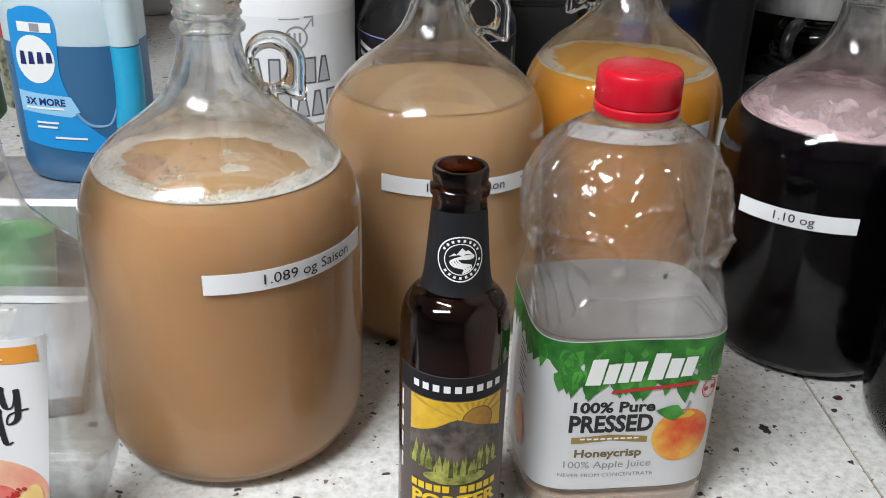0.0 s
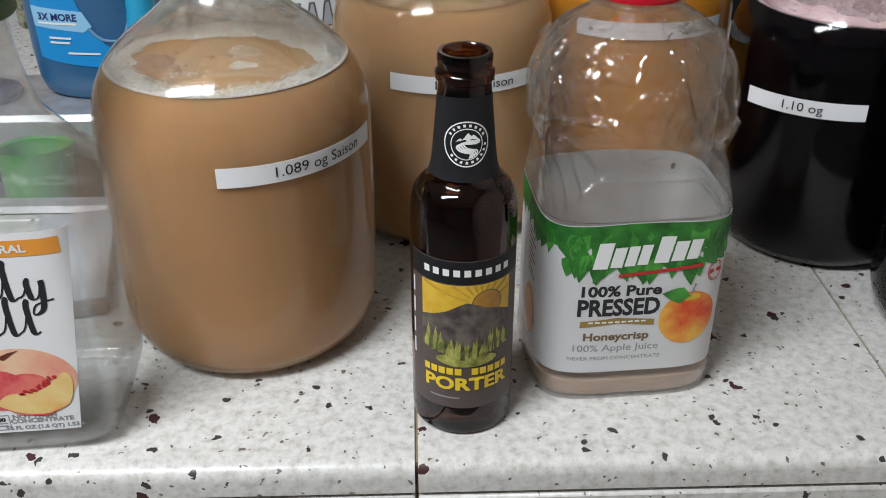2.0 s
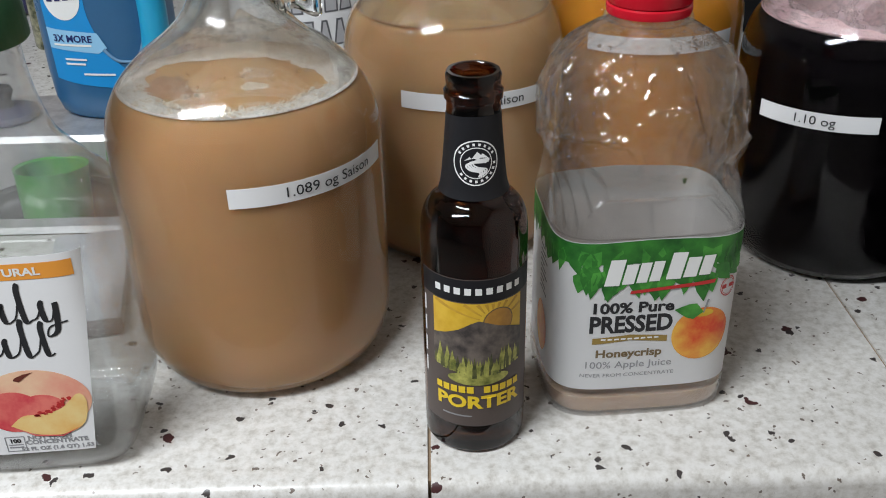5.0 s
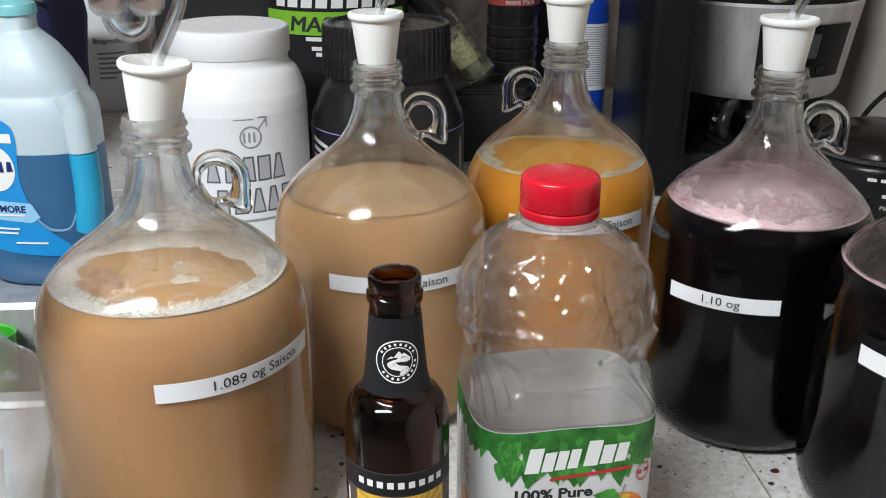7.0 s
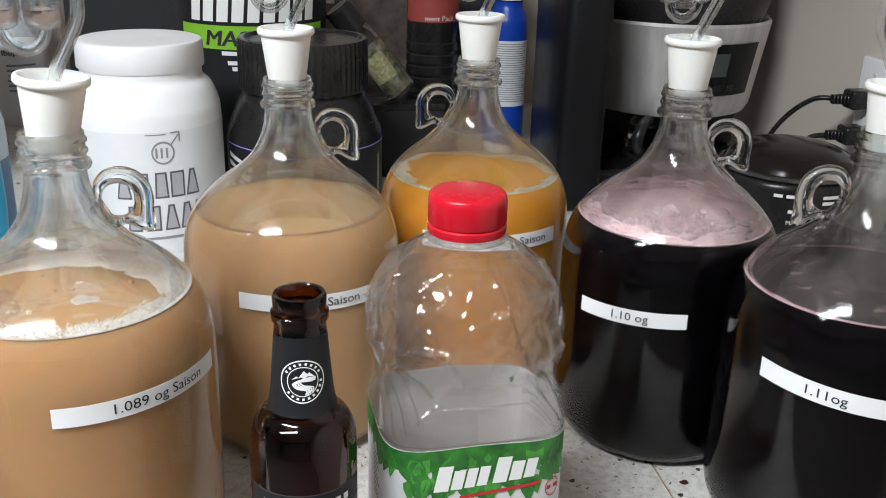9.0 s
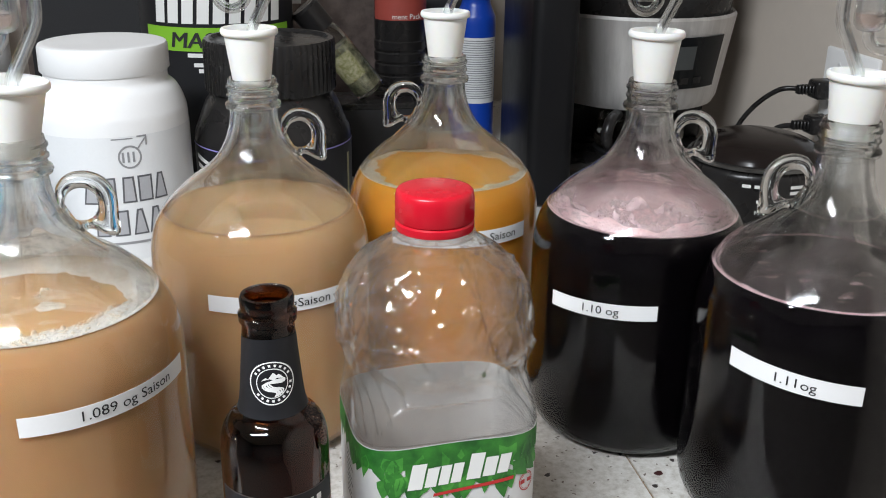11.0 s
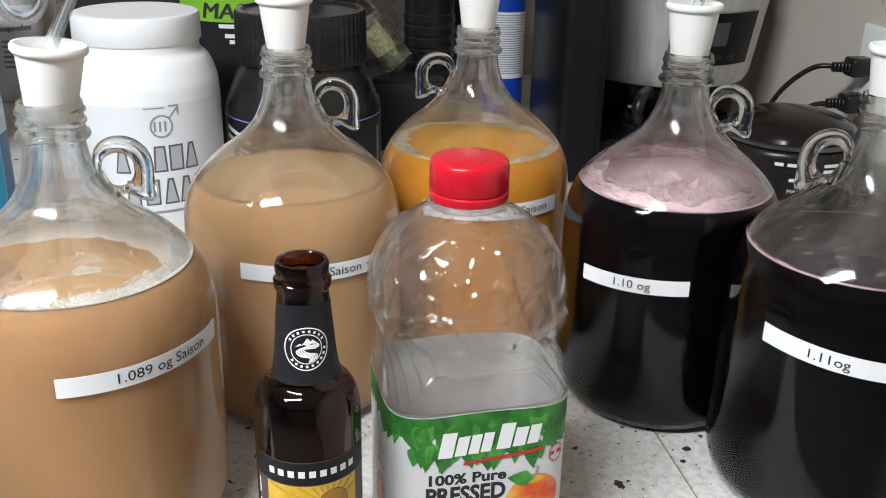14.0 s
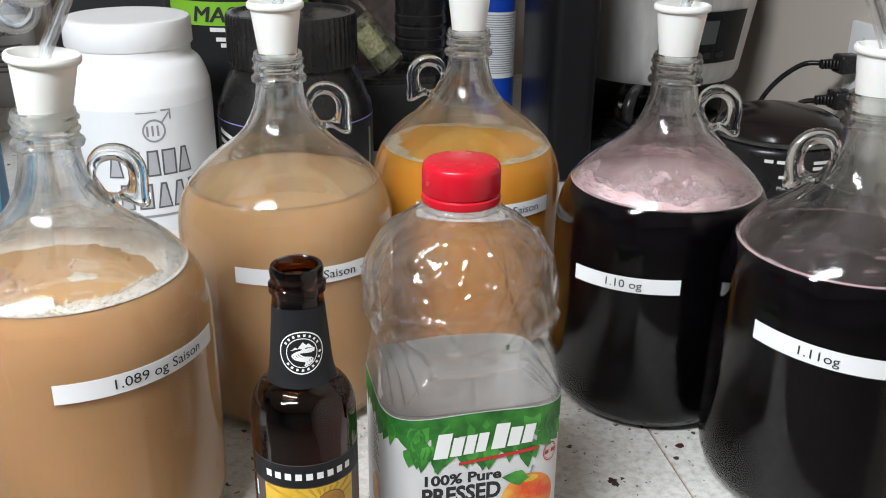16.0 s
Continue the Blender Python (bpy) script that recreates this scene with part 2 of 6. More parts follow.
TILE = speckled("speckled_tile")
GROUT = plain("brown_grout", (0.28, 0.20, 0.13), 0.9, vary=0.3)
# for the unseen west and south walls: a much darker grey than WALL
ROOM = plain("dark_room_grey", (0.20, 0.19, 0.185), 0.8, vary=0.06, scale=4)
WALL = plain("painted_wall", (0.56, 0.50, 0.44), 0.75, vary=0.05, scale=6, bump=0.25)
CEILING = plain("white_ceiling", (0.78, 0.77, 0.75), 0.9, vary=0.04, scale=5)
FLOOR = plain("floor_vinyl", (0.22, 0.20, 0.18), 0.5, vary=0.2, scale=6)
STEEL = blotched("brushed_steel", (0.62, 0.61, 0.60), (0.80, 0.79, 0.78), 60, 0.52, stretch=(1, 1, 0.05), metal=0.8, bump=0.05)
CHROME = plain("bright_chrome", (0.75, 0.75, 0.75), 0.12, 1.0, vary=0.05)
GLASS = glass("clear_glass", (0.97, 0.985, 0.98))
AIRLOCK = glass("airlock_plastic", (0.97, 0.98, 0.985), 0.0, 1.45, thin=0.55)
JUG_GLASS = glass("jug_glass", (0.975, 0.985, 0.98), 0.0, 1.5, thin=0.24)
WINE_GLASS = jug_glass("wine_jug_glass", (0.975, 0.985, 0.98), 0.3, 1.43)
AMBER = glass("amber_glass", (0.14, 0.036, 0.008), 0.0, 1.5)
PET = thin_plastic("clear_plastic", (0.99, 0.985, 0.98), 0.30, 34.0, 0.014, 0.08, 0.06)
PEACH_PET = thin_plastic("clear_carafe_plastic", (0.98, 0.985, 0.985), 0.22, 34.0, 0.03, 0.06)
CIDER = plain("cloudy_cider", (0.575, 0.340, 0.168), 0.6, vary=0.06, scale=14, bump=0.0, spec=0.05, sss=0.6, deep=0.8)
CIDER_PALE = plain("cloudy_pale_cider", (0.64, 0.405, 0.212), 0.6, vary=0.05, scale=14, bump=0.0, spec=0.05, sss=0.6, deep=0.8)
CIDER_GOLD = plain("golden_cider", (0.74, 0.33, 0.042), 0.6, vary=0.1, scale=14, bump=0.0, spec=0.05, sss=0.6, deep=0.8)
WINE = plain("dark_wine", (0.004, 0.003, 0.004), 0.6, vary=0.2, scale=20, bump=0.0, spec=0.0)
FOAM = bubbly_foam("pale_foam", (0.78, 0.71, 0.63), (0.90, 0.86, 0.80), 280.0, 1.0)
PINK_FOAM = foam_material("pink_foam", (0.66, 0.42, 0.43), (0.80, 0.59, 0.60))
FILM = foam_material("brown_film", (0.42, 0.21, 0.085), (0.55, 0.32, 0.16))
PINK_COAT = film_material("pink_film", (0.74, 0.53, 0.54), 0.66, 52.0)
PALE_COAT = film_material("pale_film", (0.90, 0.87, 0.82), 0.9)
STOPPER = plain("white_rubber", (0.84, 0.83, 0.79), 0.5, vary=0.04, scale=30, sss=0.15)
def see_through_paper(name, share):
    """White sleeve that lets some light through to its other side."""
    m = plain(name, (0.88, 0.88, 0.88), 0.5, vary=0.03, scale=60)
    nt = m.node_tree
    glow, mix = nt.nodes.new("ShaderNodeBsdfTranslucent"), nt.nodes.new("ShaderNodeMixShader")
    glow.inputs[0].default_value, mix.inputs[0].default_value = (0.95, 0.95, 0.95, 1), share
    nt.links.new(nt.nodes["Principled BSDF"].outputs[0], mix.inputs[1]), nt.links.new(glow.outputs[0], mix.inputs[2])
    nt.links.new(mix.outputs[0], nt.nodes["Material Output"].inputs["Surface"])
    return m


SLEEVE = see_through_paper("white_sleeve", 0.48)
PAPER = plain("white_paper", (0.82, 0.82, 0.82), 0.55, vary=0.03, scale=60)
INK = plain("black_ink", (0.02, 0.02, 0.022), 0.6)
WHITE_INK = plain("white_ink", (0.8, 0.8, 0.78), 0.5, vary=0.04)
GREY_INK = plain("grey_ink", (0.28, 0.28, 0.29), 0.5)
RED_CAP = plain("red_plastic", (0.56, 0.008, 0.022), 0.26, vary=0.06, scale=60, bump=0.03)
BROWN_INK = plain("brown_ink", (0.16, 0.11, 0.05), 0.55)
RED_INK = plain("red_ink", (0.5, 0.03, 0.03), 0.5)
GREEN_CAP = plain("dark_green_plastic", (0.015, 0.10, 0.04), 0.35, vary=0.08)
LEAF_A = blotched("leaf_green", (0.02, 0.15, 0.02), (0.08, 0.34, 0.05), 70, 0.45)
LEAF_B = blotched("leaf_green_dark", (0.012, 0.09, 0.015), (0.04, 0.22, 0.03), 70, 0.45)
LABEL_BLACK = plain("black_label", (0.013, 0.013, 0.015), 0.5, vary=0.2, spec=0.3)
LABEL_BROWN = plain("umber_label", (0.09, 0.068, 0.06), 0.5, vary=0.25, scale=90)
YELLOW = blotched("yellow_ink", (0.62, 0.36, 0.02), (0.78, 0.52, 0.06), 50, 0.5)
YELLOW_TEXT = plain("yellow_lettering", (0.80, 0.56, 0.03), 0.5, vary=0.05)
MOUNTAIN = blotched("mountain_print", (0.045, 0.037, 0.035), (0.16, 0.13, 0.11), 120, 0.55)
TREE_INK = blotched("tree_print", (0.10, 0.12, 0.02), (0.50, 0.48, 0.12), 110, 0.55)
TREE_DARK = blotched("dark_tree_print", (0.03, 0.04, 0.015), (0.14, 0.14, 0.04), 160, 0.55)
SUN_DISC = blotched("sun_disc_print", (0.36, 0.17, 0.03), (0.52, 0.27, 0.04), 80, 0.5)
SUN_INK = blotched("sun_print", (0.42, 0.22, 0.02), (0.62, 0.36, 0.04), 60, 0.5)
ORANGE = plain("orange_ink", (0.82, 0.33, 0.05), 0.5, vary=0.05)
APPLE = blotched("apple_print", (0.66, 0.06, 0.015), (0.80, 0.46, 0.07), 26, 0.5, spread=0.12)
PEACH = blotched("peach_print", (0.80, 0.26, 0.20), (0.88, 0.62, 0.40), 24, 0.5, spread=0.16)
PEACH_FLESH = blotched("peach_flesh_print", (0.82, 0.45, 0.12), (0.88, 0.66, 0.28), 40, 0.5)
BLUE_SOAP = plain("blue_soap", (0.03, 0.12, 0.25), 0.3, vary=0.08, bump=0.0, sss=0.2)
BLUE_LABEL = plain("bright_blue_label", (0.01, 0.26, 0.62), 0.4, vary=0.05)
SKY_LABEL = plain("light_blue_label", (0.28, 0.55, 0.78), 0.4, vary=0.05)
MILKY = plain("milky_plastic", (0.50, 0.60, 0.64), 0.4, vary=0.05, scale=20, bump=0.02, sss=0.4)
WHITE_PLASTIC = plain("white_plastic", (0.86, 0.86, 0.86), 0.36, vary=0.03, scale=30, bump=0.02)
SILVER_LABEL = plain("silver_label", (0.76, 0.77, 0.78), 0.4, 0.0, vary=0.05)
BLACK_PLASTIC = plain("black_plastic", (0.016, 0.015, 0.015), 0.28, vary=0.2, spec=0.4)
BLACK_MATT = plain("matt_black", (0.02, 0.02, 0.022), 0.6, vary=0.25)
NAVY = plain("navy_plastic", (0.03, 0.03, 0.09), 0.5, vary=0.2)
GREEN_LABEL = plain("lime_label", (0.22, 0.50, 0.03), 0.45, vary=0.06)
BLUE_BOTTLE = plain("royal_blue_plastic", (0.01, 0.06, 0.42), 0.3, vary=0.06)
SILVER = plain("silver_plastic", (0.74, 0.74, 0.74), 0.3, 0.1, vary=0.08)
SCREEN = plain("dark_screen", (0.008, 0.009, 0.010), 0.12, vary=0.1, bump=0, spec=0.25)
HERB = blotched("dried_herbs", (0.03, 0.04, 0.01), (0.42, 0.40, 0.26), 70, 0.35, coat=0.6)
BROWN_CARD = blotched("brown_card", (0.10, 0.075, 0.065), (0.22, 0.17, 0.15), 30, 0.7)
GREEN_PLASTIC = plain("bright_green_plastic", (0.05, 0.36, 0.03), 0.35, vary=0.08)
SMOKE_GLASS = glass("smoked_glass", (0.25, 0.24, 0.23))


# ---- building helpers ----
def part(name, bm, material, parent, label="", smooth=True):
    me = bpy.data.meshes.new(name)
    bm.normal_update()
    for f in bm.faces:
        f.smooth = smooth
    bm.to_mesh(me)
    bm.free()
    me.materials.append(material)
    ob = new(name, me)
    if smooth:
        me.set_sharp_from_angle(angle=radians(38))
    if parent:
        ob.parent = parent
    return tagged(ob, label) if label else ob


def thing(name, label, category, place=(0, 0, 0), turn=0.0, group="", kind=""):
    ob = new(name)
    ob.empty_display_size = 0.02
    ob.matrix_world = pose(*place, 0, 0, turn)
    return tagged(ob, label, category, group, kind)


def structure(name, bm, material, label):
    ob = part(name, bm, material, None, smooth=False)
    return tagged(ob, label, name.split("_")[0], "", "structure")


def lathe(profile, seg=72, closed=False):
    """A turned body from (radius, height) pairs."""
    bm = bmesh.new()
    rings = []
    for r, z in profile:
        if r < 1e-6:
            rings.append([bm.verts.new((0, 0, z))])
        else:
            rings.append([bm.verts.new((r * math.cos(a), r * math.sin(a), z)) for a in (2 * math.pi * k / seg for k in range(seg))])
    pairs = list(zip(rings, rings[1:])) + ([(rings[-1], rings[0])] if closed else [])
    for a, b in pairs:
        for k in range(seg):
            q = [a[k % len(a)], a[(k + 1) % len(a)], b[(k + 1) % len(b)], b[k % len(b)]]
            q = [v for i, v in enumerate(q) if v not in q[:i]]
            if len(q) > 2:
                bm.faces.new(q)
    bmesh.ops.recalc_face_normals(bm, faces=bm.faces)
    return bm


def smooth_profile(points, steps=5):
    """Points joined by a soft curve."""
    pts = [Vector((r, z)) for r, z in points]
    out = []
    for i in range(len(pts) - 1):
        p0, p1, p2, p3 = pts[max(i - 1, 0)], pts[i], pts[i + 1], pts[min(i + 2, len(pts) - 1)]
        for s in range(steps):
            t = s / steps
            v = 0.5 * (2 * p1 + (p2 - p0) * t + (2 * p0 - 5 * p1 + 4 * p2 - p3) * t * t + (3 * p1 - p0 - 3 * p2 + p3) * t ** 3)
            out.append((max(v.x, 0.0), v.y))
    return out + [(pts[-1].x, pts[-1].y)]


def box(x0, x1, y0, y1, z0, z1, bevel=0.0, seg=2):
    bm = bmesh.new()
    bmesh.ops.create_cube(bm, size=1)
    bmesh.ops.transform(bm, verts=bm.verts, matrix=Matrix.Translation(((x0 + x1) / 2, (y0 + y1) / 2, (z0 + z1) / 2)) @ Matrix.Diagonal((x1 - x0, y1 - y0, z1 - z0, 1)))
    if bevel:
        bmesh.ops.bevel(bm, geom=bm.edges[:], offset=bevel, segments=seg, affect="EDGES", profile=0.5)
    return bm


def tube(points, radius, seg=12, closed_ends=True):
    """A round bar along points; radius may be a number or one for each point."""
    bm = bmesh.new()
    pts = [Vector(p) for p in points]
    radii = radius if isinstance(radius, (list, tuple)) else [radius] * len(pts)
    rings, side = [], None
    for i, p in enumerate(pts):
        way = (pts[min(i + 1, len(pts) - 1)] - pts[max(i - 1, 0)]).normalized()
        side = way.orthogonal() if side is None else (side - way * side.dot(way))
        side.normalize()
        up = way.cross(side)
        rings.append([bm.verts.new(p + radii[i] * (math.cos(a) * side + math.sin(a) * up)) for a in (2 * math.pi * k / seg for k in range(seg))])
    for a, b in zip(rings, rings[1:]):
        for k in range(seg):
            bm.faces.new((a[k], a[(k + 1) % seg], b[(k + 1) % seg], b[k]))
    if closed_ends:
        bm.faces.new(rings[0][::-1]), bm.faces.new(rings[-1])
    bmesh.ops.recalc_face_normals(bm, faces=bm.faces)
    return bm


def arc(points, steps=8):
    """A soft line through 3D points."""
    pts = [Vector(p) for p in points]
    out = []
    for i in range(len(pts) - 1):
        p0, p1, p2, p3 = pts[max(i - 1, 0)], pts[i], pts[i + 1], pts[min(i + 2, len(pts) - 1)]
        for s in range(steps):
            t = s / steps
            out.append(0.5 * (2 * p1 + (p2 - p0) * t + (2 * p0 - 5 * p1 + 4 * p2 - p3) * t * t + (3 * p1 - p0 - 3 * p2 + p3) * t ** 3))
    return out + [pts[-1]]


def merge(*meshes):
    """Several bmeshes as one."""
    out = bmesh.new()
    for bm in meshes:
        me = bpy.data.meshes.new("joined")
        bm.to_mesh(me)
        bm.free()
        out.from_mesh(me)
        bpy.data.meshes.remove(me)
    return out


def flat(outline, fine=0.0):
    """A flat shape in the x-z plane of (u, v) points, cut into strips so that it can be bent."""
    bm = bmesh.new()
    bm.faces.new([bm.verts.new((u, 0, v)) for u, v in outline])
    if fine:
        us = [u for u, _ in outline]
        u = min(us) + fine
        while u < max(us) - 1e-6:
            bmesh.ops.bisect_plane(bm, geom=bm.verts[:] + bm.edges[:] + bm.faces[:], plane_co=(u, 0, 0), plane_no=(1, 0, 0))
            u += fine
    return bm


def rect(u0, u1, v0, v1):
    return [(u0, v0), (u1, v0), (u1, v1), (u0, v1)]


def disc(u, v, ru, rv=None, n=28, a0=0.0, a1=360.0):
    rv = rv or ru
    full = abs(a1 - a0) >= 359.9
    return [(u + ru * math.cos(radians(a0 + (a1 - a0) * k / (n if full else n - 1))), v + rv * math.sin(radians(a0 + (a1 - a0) * k / (n if full else n - 1)))) for k in range(n)]


def lettering(words, height, u=0.0, v=0.0, align="CENTER", stretch=1.0, bold=0.0, slant=0.0):
    """Words as a flat mesh in the x-z plane."""
    cu = bpy.data.curves.new("words", "FONT")
    cu.body, cu.size, cu.align_x, cu.resolution_u, cu.offset, cu.shear = words, height * 1.38, align, 3, bold, slant
    ob = bpy.data.objects.new("words", cu)
    scene.collection.objects.link(ob)
    me = bpy.data.meshes.new_from_object(ob.evaluated_get(bpy.context.evaluated_depsgraph_get()))
    bpy.data.objects.remove(ob)
    bm = bmesh.new()
    bm.from_mesh(me)
    bpy.data.meshes.remove(me)
    for w in bm.verts:
        w.co = Vector((w.co.x * stretch + u, 0, w.co.y + v))
    return bm


def bent(bm, surface, lift):
    """Lay a flat x-z mesh on a surface(u, v, lift), where u runs round it from its front."""
    for w in bm.verts:
        w.co = Vector(surface(w.co.x, w.co.z, lift))
    bmesh.ops.recalc_face_normals(bm, faces=bm.faces)
    return bm


def round_side(radius_at, front=-90.0):
    """The side of a turned body whose radius at height v is radius_at(v)."""
    def surface(u, v, lift):
        r = radius_at(v)
        a = radians(front) + u / max(r, 1e-4)
        return ((r + lift) * math.cos(a), (r + lift) * math.sin(a), v)
    return surface


def slab(bm, thick):
    """Give a bent sheet a thickness."""
    bmesh.ops.recalc_face_normals(bm, faces=bm.faces)
    bmesh.ops.solidify(bm, geom=bm.faces[:], thickness=thick)
    return bm


# ---- room ----
WALL_X, WALL_Y, EDGE_Y = 0.76, 1.50, -0.055
structure("wall_east", box(WALL_X, WALL_X + 0.1, -3.0, WALL_Y, 0, 2.44), WALL, "warm grey painted kitchen wall with outlets")
structure("wall_north", box(-3.2, WALL_X + 0.1, WALL_Y, WALL_Y + 0.1, 0, 2.44), WALL, "warm grey painted wall behind the worktop")
structure("wall_west", box(-3.3, -3.2, -3.0, WALL_Y + 0.1, 0, 2.44), ROOM, "plain dark grey wall out of view")
structure("wall_south", box(-3.3, WALL_X + 0.1, -3.1, -3.0, 0, 2.44), ROOM, "plain dark grey wall out of view")
structure("floor", box(-3.3, WALL_X + 0.1, -3.1, WALL_Y + 0.1, -0.1, 0), FLOOR, "brown kitchen floor")
structure("ceiling", box(-3.3, WALL_X + 0.1, -3.1, WALL_Y + 0.1, 2.44, 2.54), CEILING, "plain white ceiling")

# ---- worktop ----
SINK = (-1.02, -0.232, 0.262, 0.60)      # outer rim: x0, x1, y0, y1
JOINT = 0.0020


def tile_shapes(x0, x1, y0, y1, hole):
    """What is left of a tile's outline once the sink's opening is taken out."""
    a0, a1, b0, b1 = max(x0, hole[0]), min(x1, hole[1]), max(y0, hole[2]), min(y1, hole[3])
    if a0 >= a1 or b0 >= b1:
        return [[(x0, y0), (x1, y0), (x1, y1), (x0, y1)]]
    wide, high = a0 <= x0 and a1 >= x1, b0 <= y0 and b1 >= y1
    out = []
    if wide or high:
        if wide and b0 > y0:
            out.append([(x0, y0), (x1, y0), (x1, b0), (x0, b0)])
        if wide and b1 < y1:
            out.append([(x0, b1), (x1, b1), (x1, y1), (x0, y1)])
        if high and not wide and a0 > x0:
            out.append([(x0, y0), (a0, y0), (a0, y1), (x0, y1)])
        if high and not wide and a1 < x1:
            out.append([(a1, y0), (x1, y0), (x1, y1), (a1, y1)])
        return out
    if b1 >= y1 and a0 <= x0:
        return [[(x0, y0), (x1, y0), (x1, y1), (a1, y1), (a1, b0), (x0, b0)]]
    if b0 <= y0 and a0 <= x0:
        return [[(a1, y0), (x1, y0), (x1, y1), (x0, y1), (x0, b1), (a1, b1)]]
    if b1 >= y1:
        return [[(x0, y0), (x1, y0), (x1, y1), (a1, y1), (a1, b0), (a0, b0), (a0, y1), (x0, y1)]]
    return [[(x0, y0), (x1, y0), (x1, y1), (x0, y1)]]


def tile_mesh(shape, top, thick, bevel, nose=None):
    bm = bmesh.new()
    f = bm.faces.new([bm.verts.new((x, y, top)) for x, y in shape])
    low = bmesh.ops.extrude_face_region(bm, geom=[f])
    bmesh.ops.translate(bm, verts=[v for v in low["geom"] if isinstance(v, bmesh.types.BMVert)], vec=(0, 0, -thick))
    bmesh.ops.recalc_face_normals(bm, faces=bm.faces)
    upper = [e for e in bm.edges if all(abs(v.co.z - top) < 1e-6 for v in e.verts)]
    if nose is not None:
        front = [e for e in upper if all(abs(v.co.y - nose) < 1e-4 for v in e.verts)]
        bmesh.ops.bevel(bm, geom=front, offset=0.009, segments=5, affect="EDGES", profile=0.5)
    else:
        bmesh.ops.bevel(bm, geom=upper, offset=bevel, segments=1, affect="EDGES")
    return bm


def build_worktop():
    x0, x1 = -1.6, WALL_X
    bed = box(SINK[1] - 0.004, x1, EDGE_Y + 0.006, WALL_Y, TOP - 0.06, TOP - 0.0016)
    left = box(x0, SINK[0] + 0.004, EDGE_Y + 0.006, WALL_Y, TOP - 0.06, TOP - 0.0016)
    front = box(SINK[0] + 0.004, SINK[1] - 0.004, EDGE_Y + 0.006, SINK[2] + 0.004, TOP - 0.06, TOP - 0.0016)
    back = box(SINK[0] + 0.004, SINK[1] - 0.004, SINK[3] - 0.004, WALL_Y, TOP - 0.06, TOP - 0.0016)
    top = structure("worktop", merge(bed, left, front, back), GROUT, "speckled cream tile worktop with brown joints")
    for i in range(-6, 3):
        for k in range(0, 6):
            a, b = -0.0285 + 0.305 * i + JOINT / 2, -0.0285 + 0.305 * (i + 1) - JOINT / 2
            c, d = EDGE_Y + 0.305 * k + (JOINT / 2 if k else 0), min(EDGE_Y + 0.305 * (k + 1) - JOINT / 2, WALL_Y)
            a, b = max(a, x0), min(b, x1)
            if b - a < 0.01 or d - c < 0.01:
                continue
            for shape in tile_shapes(a, b, c, d, SINK):
                part("tile", tile_mesh(shape, TOP, 0.02, 0.0014, EDGE_Y if k == 0 else None), TILE, top)
        a, b = -0.0285 + 0.305 * i + JOINT / 2, -0.0285 + 0.305 * (i + 1) - JOINT / 2
        a, b = max(a, x0), min(b, x1)
        if b - a > 0.01:
            part("edge_tile", box(a, b, EDGE_Y - 0.001, EDGE_Y + 0.012, TOP - 0.125, TOP - 0.0235, 0.0015, 1), TILE, top)
    cupboard = structure("cupboard_front", box(x0, x1, EDGE_Y + 0.03, EDGE_Y + 0.05, 0.0, TOP - 0.13), BROWN_CARD, "dark wooden cupboard front under the worktop")
    return top


def build_sink():
    x0, x1, y0, y1 = SINK
    s = thing("kitchen_sink", "brushed stainless steel drop-in sink with washing-up in it", "sink", (0, 0, 0))
    bx0, bx1, by0, by1, low = x0 + 0.03, x1 - 0.022, y0 + 0.022, 0.472, TOP - 0.19
    bm = bmesh.new()
    z = TOP + 0.004
    outer = [bm.verts.new(p) for p in ((x0, y0, TOP + 0.0005), (x1, y0, TOP + 0.0005), (x1, y1, TOP + 0.0005), (x0, y1, TOP + 0.0005))]
    lip = [bm.verts.new(p) for p in ((x0 + 0.006, y0 + 0.006, z), (x1 - 0.006, y0 + 0.006, z), (x1 - 0.006, y1 - 0.006, z), (x0 + 0.006, y1 - 0.006, z))]
    rim = [bm.verts.new(p) for p in ((bx0, by0, z), (bx1, by0, z), (bx1, by1, z), (bx0, by1, z))]
    roll = [bm.verts.new(p) for p in ((bx0 + 0.004, by0 + 0.004, z - 0.006), (bx1 - 0.004, by0 + 0.004, z - 0.006), (bx1 - 0.004, by1 - 0.004, z - 0.006), (bx0 + 0.004, by1 - 0.004, z - 0.006))]
    foot = [bm.verts.new(p) for p in ((bx0 + 0.02, by0 + 0.02, low), (bx1 - 0.02, by0 + 0.02, low), (bx1 - 0.02, by1 - 0.02, low), (bx0 + 0.02, by1 - 0.02, low))]
    for a, b in ((outer, lip), (lip, rim), (rim, roll), (roll, foot)):
        for k in range(4):
            bm.faces.new((a[k], a[(k + 1) % 4], b[(k + 1) % 4], b[k]))
    bm.faces.new(foot)
    bmesh.ops.recalc_face_normals(bm, faces=bm.faces)
    bowl = part("bowl", bm, STEEL, s, smooth=False)
    part("drain", lathe([(0.0, 0), (0.035, 0), (0.042, 0.003), (0.044, 0.001)], 40), CHROME, s).location = (-0.6, 0.27, low + 0.001)
    return low


